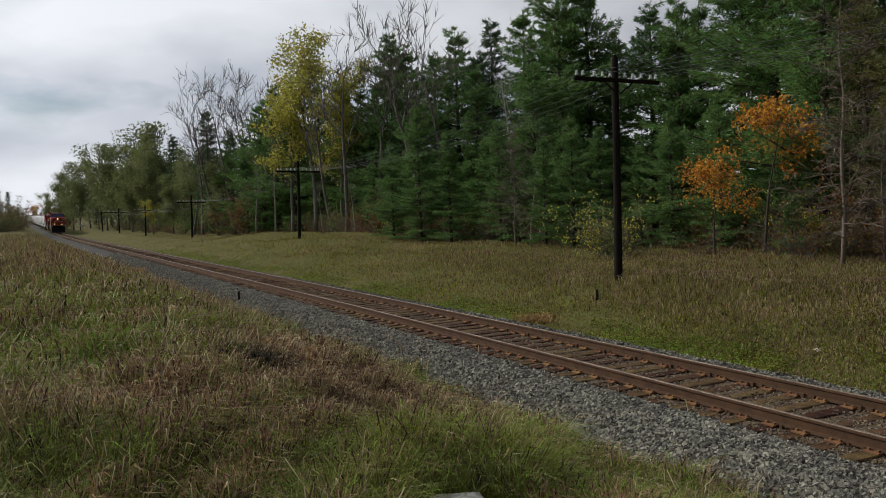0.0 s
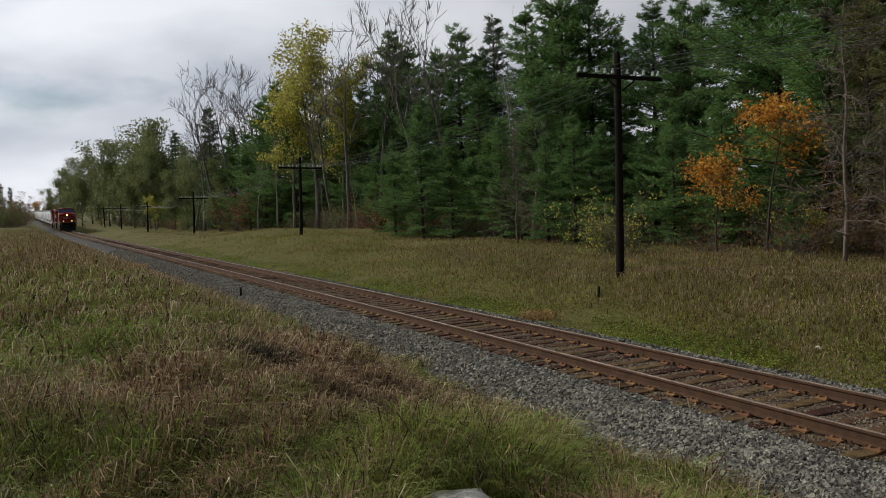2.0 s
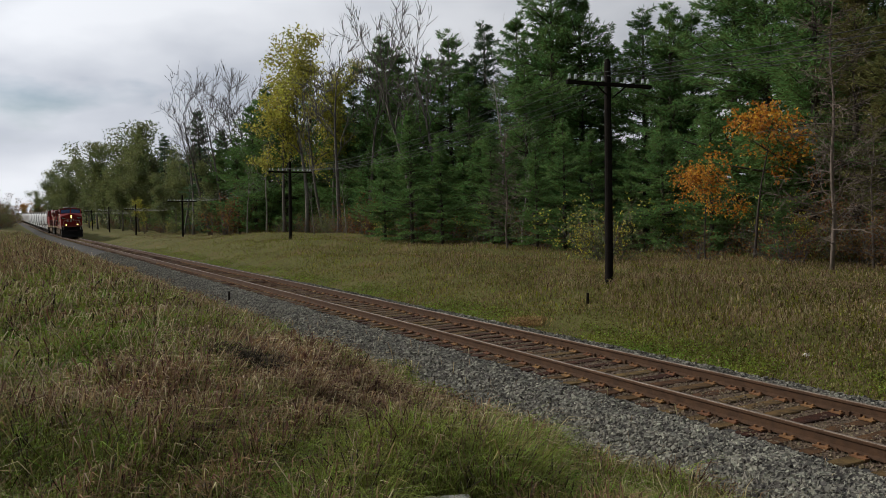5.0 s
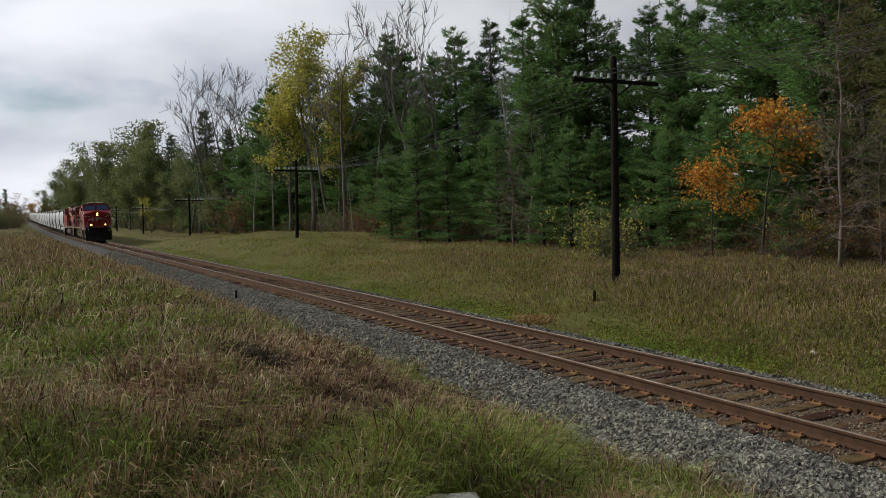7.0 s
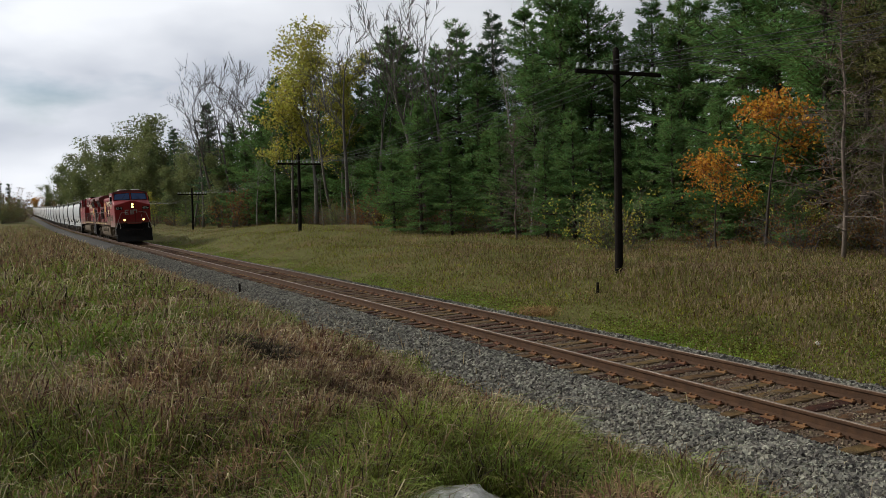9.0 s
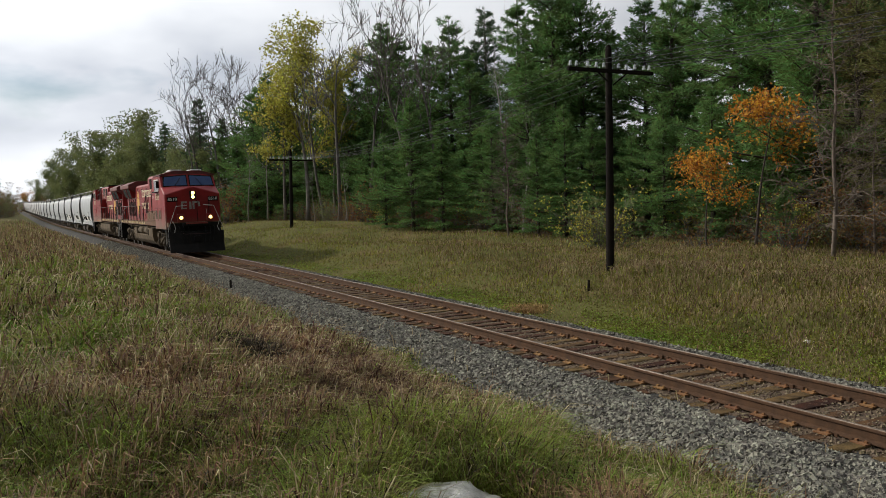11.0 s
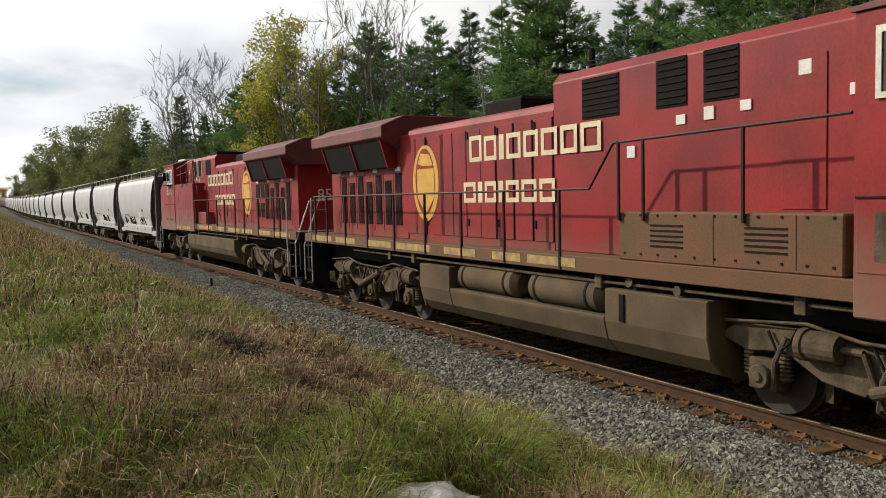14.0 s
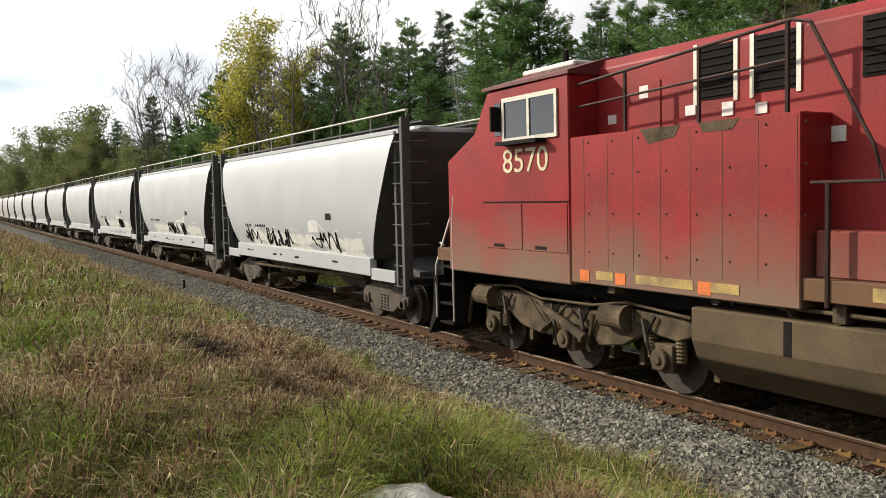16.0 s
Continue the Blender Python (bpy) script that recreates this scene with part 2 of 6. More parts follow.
m_lamp = glow("lit headlight", (1.0, 0.62, 0.18), 7.0)
m_ditch = glow("lit ditch light", (1.0, 0.60, 0.16), 6.5)
m_chrome = M("lamp bezel", (0.10, 0.09, 0.085), rough=0.4, metal=0.6)


# ================= mesh helpers =================
class Shape:
    """Collects closed pieces of one mesh."""

    def __init__(self):
        self.v, self.f = [], []

    def add(self, verts, faces):
        k = len(self.v)
        self.v += [tuple(p) for p in verts]
        self.f += [tuple(i + k for i in f) for f in faces]
        return self

    def box(self, x0, y0, z0, x1, y1, z1):
        x0, x1 = sorted((x0, x1)); y0, y1 = sorted((y0, y1)); z0, z1 = sorted((z0, z1))
        v = [(x, y, z) for z in (z0, z1) for y in (y0, y1) for x in (x0, x1)]
        return self.add(v, [(0, 2, 3, 1), (4, 5, 7, 6), (0, 1, 5, 4), (2, 6, 7, 3), (0, 4, 6, 2), (1, 3, 7, 5)])

    def prism(self, poly, x0, x1):
        """A polygon in the (y, z) plane drawn out along x."""
        n = len(poly)
        v = [(x0, a, b) for a, b in poly] + [(x1, a, b) for a, b in poly]
        f = [tuple(range(n))[::-1], tuple(range(n, 2 * n))] + [(i, (i + 1) % n, n + (i + 1) % n, n + i) for i in range(n)]
        return self.add(v, f)

    def loft(self, rings, caps=True):
        n = len(rings[0])
        v = [p for r in rings for p in r]
        f = [(k * n + i, k * n + (i + 1) % n, (k + 1) * n + (i + 1) % n, (k + 1) * n + i) for k in range(len(rings) - 1) for i in range(n)]
        if caps:
            f += [tuple(range(n))[::-1], tuple(range((len(rings) - 1) * n, len(rings) * n))]
        return self.add(v, f)

    def tube(self, pts, r, n=6):
        """A round bar along a line of points; r: one radius, or one a point."""
        pts = [Vector(p) for p in pts]
        rs = r if isinstance(r, (list, tuple)) else [r] * len(pts)
        rings = []
        for i, p in enumerate(pts):
            d = (pts[min(i + 1, len(pts) - 1)] - pts[max(i - 1, 0)]).normalized()
            a = d.orthogonal().normalized() if abs(d.z) > 0.9 else d.cross(Vector((0, 0, 1))).normalized()
            b = d.cross(a)
            rings.append([p + (a * math.cos(2 * math.pi * k / n) + b * math.sin(2 * math.pi * k / n)) * rs[i] for k in range(n)])
        return self.loft(rings)

    def data(self, name, bevel=0.0, smooth=False):
        me = bpy.data.meshes.new(name)
        bm = bmesh.new()
        vs = [bm.verts.new(p) for p in self.v]
        for f in self.f:
            try:
                bm.faces.new([vs[i] for i in f])
            except ValueError:
                pass
        bmesh.ops.recalc_face_normals(bm, faces=bm.faces)
        if bevel:
            edges = [e for e in bm.edges if len(e.link_faces) == 2 and e.calc_face_angle(0) > 0.5]
            bmesh.ops.bevel(bm, geom=edges, offset=bevel, segments=1, affect='EDGES', clamp_overlap=True)
        bm.to_mesh(me)
        bm.free()
        if smooth:
            me.shade_smooth()
        return me


def part(name, shape, material, parent, label="", bevel=0.0, smooth=False):
    me = shape.data(name, bevel, smooth)
    me.materials.append(material)
    ob = new(name, me)
    ob.parent = parent
    return tagged(ob, label)


def thing(name, label, category, group="", at=None):
    ob = new(name)
    if at is not None:
        ob.matrix_basis = at
    return tagged(ob, label, category, group)


def single(name, shape, material, label, category, group="", kind="", bevel=0.0, smooth=False):
    me = shape.data(name, bevel, smooth)
    me.materials.append(material)
    return tagged(new(name, me), label, category, group, kind)


def text_data(name, words, size):
    cu = bpy.data.curves.new(name, 'FONT')
    cu.body, cu.size, cu.extrude = words, size, 0.004
    cu.align_x, cu.align_y = 'CENTER', 'CENTER'
    tmp = bpy.data.objects.new(name, cu)
    scene.collection.objects.link(tmp)
    me = bpy.data.meshes.new_from_object(tmp.evaluated_get(bpy.context.evaluated_depsgraph_get()))
    bpy.data.objects.remove(tmp)
    return me


def written(name, words, size, m, material, parent, squeeze=1.0):
    me = text_data(name, words, size)
    me.materials.append(material)
    ob = new(name, me)
    ob.parent = parent
    ob.matrix_basis = m @ Matrix.Diagonal((squeeze, 1, 1, 1))
    return ob


def raw_mesh(name, verts, faces_flat, sizes, material):
    """A mesh straight from arrays."""
    me = bpy.data.meshes.new(name)
    me.vertices.add(len(verts))
    me.vertices.foreach_set("co", np.asarray(verts, dtype=np.float32).ravel())
    sizes = np.asarray(sizes, dtype=np.int32)
    me.loops.add(int(sizes.sum()))
    me.loops.foreach_set("vertex_index", np.asarray(faces_flat, dtype=np.int32).ravel())
    me.polygons.add(len(sizes))
    me.polygons.foreach_set("loop_start", np.concatenate([[0], np.cumsum(sizes)[:-1]]).astype(np.int32))
    me.update(calc_edges=True)
    me.validate()
    me.materials.append(material)
    return me


# ================= lie of the land =================
def track_x(y):
    """Centre line of the track: straight past the camera, easing left into a straight."""
    y = np.asarray(y, dtype=float)
    return 9.2 - np.where(y < 0, 0, np.where(y < 40, 0.021 * y * y / 80, 0.42 + 0.021 * (y - 40)))


def track_z(y):
    y = np.asarray(y, dtype=float)
    return np.where(y < 130, 0, np.where(y < 240, 4.5e-5 * (y - 130) ** 2, 0.5445 + 0.0099 * (y - 240)))


def smooth01(a):
    a = np.clip(a, 0, 1)
    return a * a * (3 - 2 * a)


def ground_z(x, y):
    x, y = np.asarray(x, dtype=float), np.asarray(y, dtype=float)
    u = x - track_x(y)
    near = -0.60 + 1.72 * smooth01((-u - 2.5) / 5.6) + 0.5 * smooth01((-u - 8) / 14) * smooth01((y - 15) / 40)
    far = -0.62 + 0.72 * smooth01((u - 3.5) / 5.5) + 5.0 * smooth01((u - 25) / 40)
    far = far + 0.88 * np.exp(-((u - 13.5) / 6.5) ** 2 - ((y - 72) / 24) ** 2)
    far = far + 0.16 * np.sin(0.55 * x + 0.8) * np.sin(0.31 * y + 0.3 * x) * smooth01((u - 5) / 4)
    bumps = 0.05 * np.sin(x * 1.7 + 0.6 * y) * np.sin(y * 0.9 - 0.4 * x) + 0.04 * np.sin(0.53 * y + 2.1 * x)
    fade = smooth01((np.abs(u) - 3.0) / 3)
    return np.where(u < 0, near, far) + bumps * fade + track_z(y)

# ================= ground, ballast and track =================
def sheet(name, us, ys, height, material, label, category):
    us, ys = np.asarray(us, float), np.asarray(ys, float)
    Y, U = np.meshgrid(ys, us, indexing="ij")
    X = track_x(Y) + U
    V = np.stack([X, Y, height(X, Y, U)], -1).reshape(-1, 3)
    n = len(us)
    i, j = np.meshgrid(np.arange(len(ys) - 1), np.arange(n - 1), indexing="ij")
    a = (i * n + j).ravel()
    F = np.stack([a, a + 1, a + n + 1, a + n], 1)
    me = raw_mesh(name, V, F, np.full(len(F), 4), material)
    me.shade_smooth()
    return tagged(new(name, me), label, category, kind="structure")


def graded(lo, hi, step, grow, ends):
    a = list(np.arange(lo, hi, step))
    s, v = step, hi
    while v < ends[1]:
        a.append(v); s *= grow; v += s
    s, v = step, lo - step
    while v > ends[0]:
        a.insert(0, v); s *= grow; v -= s
    return np.array(a)


def under_bed(X, Y, U):
    z = ground_z(X, Y)
    return np.where(np.abs(U) < 3.0, np.minimum(z, track_z(Y) - 0.72), z)


sheet("ground", graded(-14, 30, 0.5, 1.22, (-1800, 1800)), graded(-4, 90, 0.6, 1.06, (-900, 2600)), under_bed, m_ground,
      "rough meadow ground of olive and brown grass beside the railway", "ground")


def bed(X, Y, U):
    a = np.abs(U)
    prof = np.interp(a, [0, 1.25, 1.9, 2.75, 3.3], [-0.205, -0.205, -0.25, -0.62, -0.90])
    return prof + track_z(Y) + 0.012 * np.sin(X * 9 + Y * 3) * np.sin(Y * 7 - X * 4)


sheet("ballast", np.linspace(-3.3, 3.3, 45), graded(-40, 60, 0.35, 1.05, (-300, 760)), bed, m_ballast,
      "grey crushed-stone ballast bed under the track", "ballast")

sheet("crib_fill", np.linspace(-1.22, 1.22, 15), graded(-40, 60, 0.35, 1.05, (-300, 760)), lambda X, Y, U: bed(X, Y, U) + 0.008 - 0.05 * (np.abs(U) > 1.2), m_crib,
      "rust-brown dirt and fine stone between the ties", "ballast")

track = tagged(new("railway_track"), "single railway track of rusty rails on weathered wooden ties", "railway track", kind="structure")


def rail(off):
    prof = [(-0.075, -0.17), (0.075, -0.17), (0.075, -0.158), (0.012, -0.135), (0.012, -0.045), (0.036, -0.035), (0.036, -0.008),
            (0.026, 0.0), (-0.026, 0.0), (-0.036, -0.008), (-0.036, -0.035), (-0.012, -0.045), (-0.012, -0.135), (-0.075, -0.158)]
    ys = list(np.arange(-60, 130, 2.0)) + list(np.arange(130, 780, 10.0))
    sh, top = Shape(), Shape()
    sh.loft([[(float(track_x(y)) + off + a, y, float(track_z(y)) + b) for a, b in prof] for y in ys])
    ob = part("rail", sh, m_rail, track, "rust-brown steel rail")
    top.loft([[(float(track_x(y)) + off + a, y, float(track_z(y)) + b) for a, b in ((-0.026, 0.001), (-0.024, 0.004), (0.024, 0.004), (0.026, 0.001))] for y in ys])
    part("running_surface", top, m_railtop, ob, "bright worn rail head")


rail(-0.7525)
rail(0.7525)
rnd = random.Random(5)
tie_shapes = []
for k in range(4):
    s = Shape()
    w = 0.108 + 0.012 * rnd.random()
    s.box(-1.29, -w, -0.36, 1.29, w, -0.178 + 0.006 * rnd.random())
    me = s.data("tie", 0.012)
    for v in me.vertices:
        v.co.x += 0.03 * math.sin(v.co.y * 90 + k * 2)
        v.co.z += rnd.uniform(-0.006, 0.004)
    me.materials.append(m_tie)
    tie_shapes.append(me)
plate_shape = Shape()
plate_shape.box(-0.17, -0.10, -0.178, 0.17, 0.10, -0.160)
for a, b in ((-0.10, -0.06), (0.10, 0.06), (-0.10, 0.06), (0.10, -0.06)):
    plate_shape.box(a - 0.016, b - 0.016, -0.162, a + 0.016, b + 0.016, -0.135)
plate_me = plate_shape.data("tie_plate")
plate_me.materials.append(m_plate)
anchor_shape = Shape()
anchor_shape.box(-0.085, -0.022, -0.19, 0.085, 0.022, -0.150)
anchor_shape.box(0.055, -0.03, -0.19, 0.10, 0.03, -0.125)
anchor_me = anchor_shape.data("rail_anchor")
anchor_me.materials.append(m_rail)
far_ties = Shape()
y, count = 1.0, 0
while y < 330:
    jit = rnd.uniform(-0.03, 0.03)
    turn = rnd.uniform(-1.3, 1.3)
    cx, cz = float(track_x(y)), float(track_z(y))
    if count < 240:
        t = new("tie", tie_shapes[rnd.randrange(4)])
        t.parent = track
        t.matrix_basis = pose(cx + jit, y, cz + rnd.uniform(-0.012, 0.004), 0, rnd.uniform(-0.4, 0.4), turn)
        if count < 120:
            for o in (-0.7525, 0.7525):
                p = new("tie_plate", plate_me)
                p.parent = track
                p.matrix_basis = pose(cx + o, y, cz + 0.002, 0, 0, turn * 0.3)
                if count < 80:
                    p = new("rail_anchor", anchor_me)
                    p.parent = track
                    p.matrix_basis = pose(cx + o, y + 0.15 * (1 if count % 2 else -1), cz, 0, 0, 180 if o > 0 else 0)
    else:
        far_ties.box(cx - 1.29, y - 0.11, cz - 0.35, cx + 1.29, y + 0.11, cz - 0.176)
    count += 1
    y += 0.465 + rnd.uniform(-0.03, 0.03)
tagged(part("distant_ties", far_ties, m_tie, track), kind="stuff")


def scatter_stones(name, n, sampler, smin, smax, material, label, seed):
    """Angular stones lying on the bed: a rough eight-cornered block each, crumpled."""
    r = np.random.RandomState(seed)
    x, y, z = sampler(r, n)
    n = len(x)
    base = np.array([(a, b, c) for c in (-1, 1) for b in (-1, 1) for a in (-1, 1)], float) * 0.5
    quads = np.array([(0, 2, 3, 1), (4, 5, 7, 6), (0, 1, 5, 4), (2, 6, 7, 3), (0, 4, 6, 2), (1, 3, 7, 5)])
    P = base[None] * (1 + r.uniform(-0.42, 0.12, (n, 8, 3)))
    size = r.uniform(smin, smax, (n, 1, 1)) * r.uniform(0.75, 1.2, (n, 1, 3))
    P = P * size
    q = r.normal(size=(n, 4)); q /= np.linalg.norm(q, axis=1, keepdims=True)
    w, a, b, c = q.T
    R = np.stack([1 - 2 * (b * b + c * c), 2 * (a * b - c * w), 2 * (a * c + b * w), 2 * (a * b + c * w), 1 - 2 * (a * a + c * c), 2 * (b * c - a * w),
                  2 * (a * c - b * w), 2 * (b * c + a * w), 1 - 2 * (a * a + b * b)], 1).reshape(n, 3, 3)
    P = np.einsum("nij,nkj->nki", R, P) + np.stack([x, y, z], 1)[:, None]
    F = quads[None] + (np.arange(n) * 8)[:, None, None]
    me = raw_mesh(name, P.reshape(-1, 3), F.reshape(-1, 4), np.full(n * 6, 4), material)
    me.shade_flat()
    return tagged(new(name, me), label, "gravel", kind="stuff")


def shoulder(lo, hi, y0, y1):
    def f(r, n):
        y = y0 * (y1 / y0) ** r.random_sample(n)
        u = r.uniform(lo, hi, n)
        x = track_x(y) + u
        return x, y, bed(x, y, u) + 0.008
    return f


scatter_stones("ballast_stones", 64000, shoulder(-2.95, -1.25, 4.5, 80), 0.026, 0.064, m_stone, "loose grey crushed ballast stones on the near shoulder", 3)
scatter_stones("ballast_stones", 9000, shoulder(1.25, 2.8, 4.0, 40), 0.03, 0.06, m_stone, "loose grey crushed ballast stones on the far shoulder", 4)
scatter_stones("crib_stones", 16000, shoulder(-1.15, 1.15, 4.0, 34), 0.018, 0.040, m_pebble, "small brownish stones between the ties", 5)

# ================= the train =================
SPEED = 15.55


def at_track(y, rz=0.0, span=10.0):
    """Pose on the track at distance y along it, from the chord between two trucks."""
    a, b = y - span / 2, y + span / 2
    dx, dz = float(track_x(b) - track_x(a)), float(track_z(b) - track_z(a))
    head, climb = -math.degrees(math.atan2(dx, span)), math.degrees(math.atan2(dz, span))
    return pose(float(track_x(a) + track_x(b)) / 2, y, float(track_z(a) + track_z(b)) / 2, climb, 0, head) @ pose(0, 0, 0, 0, 0, rz)


def wheelset(parent, y, r, spinning):
    """Two flanged wheels on an axle, with worn treads."""
    holder = Shape()
    for sx in (-1, 1):
        holder.tube([(sx * 0.66, 0, 0), (sx * 0.69, 0, 0), (sx * 0.69, 0, 0), (sx * 0.82, 0, 0)], [r + 0.03, r + 0.03, r - 0.01, r - 0.02], 28)
    holder.tube([(-1.1, 0, 0), (1.1, 0, 0)], 0.085, 10)
    ob = part("wheelset", holder, m_wheel, parent, "rust-grey steel wheels on an axle")
    ob.location = (0, y, r)
    spinning.append((ob, y, r))
    return ob


SPIN = []


def loco_truck(parent, y0, sd):
    """Three-axle truck with a cast side frame, boxes, springs, brake cylinders and pipes."""
    frame_s = Shape()
    for s in (-1, 1):
        x0, x1 = s * 0.98, s * 1.14
        frame_s.prism([(y0 - 2.75, 0.95), (y0 - 2.5, 1.12), (y0 - 1.2, 1.16), (y0 - 0.6, 1.02), (y0 + 0.6, 1.02), (y0 + 1.2, 1.16), (y0 + 2.5, 1.12), (y0 + 2.75, 0.95),
                       (y0 + 2.3, 0.80), (y0 + 1.75, 0.86), (y0 + 1.25, 0.60), (y0 + 0.72, 0.52), (y0 + 0.45, 0.76), (y0 - 0.45, 0.76), (y0 - 0.72, 0.52), (y0 - 1.25, 0.60),
                       (y0 - 1.75, 0.86), (y0 - 2.3, 0.80)], x0, x1)
    frame_s.box(-0.95, y0 - 0.25, 0.6, 0.95, y0 + 0.25, 1.0)
    truck = part("truck", frame_s, m_under, parent, "dusty grey cast three-axle truck", 0.02)
    for a in (-2.05, 0, 2.05):
        wheelset(truck, y0 + a, 0.525, SPIN)
        for s in (-1, 1):
            bx = Shape()
            bx.box(s * 0.90, y0 + a - 0.20, 0.36, s * 1.17, y0 + a + 0.20, 0.74)
            bx.tube([(s * 1.15, y0 + a, 0.53), (s * 1.25, y0 + a, 0.53)], 0.15, 14)
            bx.tube([(s * 1.24, y0 + a, 0.53), (s * 1.28, y0 + a, 0.53)], 0.07, 8)
            part("journal_box", bx, m_under, truck, bevel=0.015)
            for d in (-0.26, 0.26):
                sp = Shape()
                sp.tube([(s * 1.06, y0 + a + d, 0.50 + 0.025 * k) for k in range(14)], [0.088 if k % 2 else 0.066 for k in range(14)], 9)
                part("spring", sp, m_under, truck)
    s = sd
    for a in (-2.45, 0.95):
        cy = Shape()
        cy.tube([(s * 1.20, y0 + a, 1.02), (s * 1.20, y0 + a + 0.42, 1.02)], 0.17, 16)
        cy.tube([(s * 1.20, y0 + a + 0.42, 1.02), (s * 1.20, y0 + a + 0.50, 1.02)], 0.19, 16)
        cy.tube([(s * 1.20, y0 + a - 0.25, 1.02), (s * 1.20, y0 + a, 1.02)], 0.04, 8)
        cy.tube([(s * 1.20, y0 + a - 0.25, 1.02), (s * 1.16, y0 + a - 0.45, 0.45)], 0.035, 6)
        part("brake_cylinder", cy, m_under, truck, smooth=False)
    pipe = Shape()
    pipe.tube([(s * 1.2, y0 - 2.6, 1.18), (s * 1.2, y0 - 1.3, 1.26), (s * 1.22, y0 - 0.6, 1.12), (s * 1.22, y0 + 0.7, 1.14), (s * 1.2, y0 + 1.4, 1.25), (s * 1.2, y0 + 2.6, 1.16)], 0.022, 6)
    pipe.tube([(s * 1.22, y0 - 0.9, 1.1), (s * 1.24, y0 - 0.4, 0.7), (s * 1.22, y0 + 0.1, 1.08)], 0.02, 6)
    part("air_pipe", pipe, m_under, truck)
    for k, a in enumerate((-1.7, -0.35, 0.35, 1.7)):
        rod = Shape()
        rod.tube([(s * 1.18, y0 + a, 1.05), (s * 1.22, y0 + a + 0.12, 0.75), (s * 1.16, y0 + a + 0.2, 0.42), (s * 0.95, y0 + a + 0.22, 0.30)], [0.03, 0.035, 0.03, 0.025], 6)
        part("brake_lever", rod, m_cartruck, truck)
        hose = Shape()
        hose.tube([(s * 1.16, y0 + a - 0.2, 1.3), (s * 1.24, y0 + a - 0.1, 1.0), (s * 1.2, y0 + a + 0.1, 0.85), (s * 1.18, y0 + a + 0.25, 1.1)], 0.018, 6)
        part("air_hose", hose, m_black, truck)
    damp = Shape()
    damp.tube([(s * 1.22, y0 - 0.55, 1.0), (s * 1.26, y0 + 0.55, 0.62)], [0.06, 0.075], 10)
    part("damper", damp, m_under, truck)
    shoe = Shape()
    for a in (-1.35, -0.70, 0.70, 1.35, 2.72):
        shoe.box(s * 0.70, y0 + a - 0.05, 0.30, s * 0.86, y0 + a + 0.05, 0.66)
    tagged(part("brake_shoe", shoe, m_under, truck), kind="stuff")
    return truck


def letter_block(sh, x, y, z, w, h, sd):
    """One letter-sized open block on a side wall."""
    t = 0.085
    for a, b, c, d in ((0, 0, t, h), (w - t, 0, w, h), (t, h - t, w - t, h), (t, 0, w - t, t)):
        sh.box(x, y + a, z + b, x + sd * 0.006, y + c, z + d)


def railing(parent, path, posts, foot, sd_x, material, r=0.02):
    """Handrail along a line, with each post a bar of its own."""
    rl = Shape()
    rl.tube(path, r, 7)
    rail_ob = part("handrail", rl, material, parent, "slim painted handrail")
    for y, top in posts:
        p = Shape()
        p.tube([(sd_x, y, foot), (sd_x, y, top)], r * 1.5, 6)
        part("handrail_post", p, m_railing, parent)
    return rail_ob


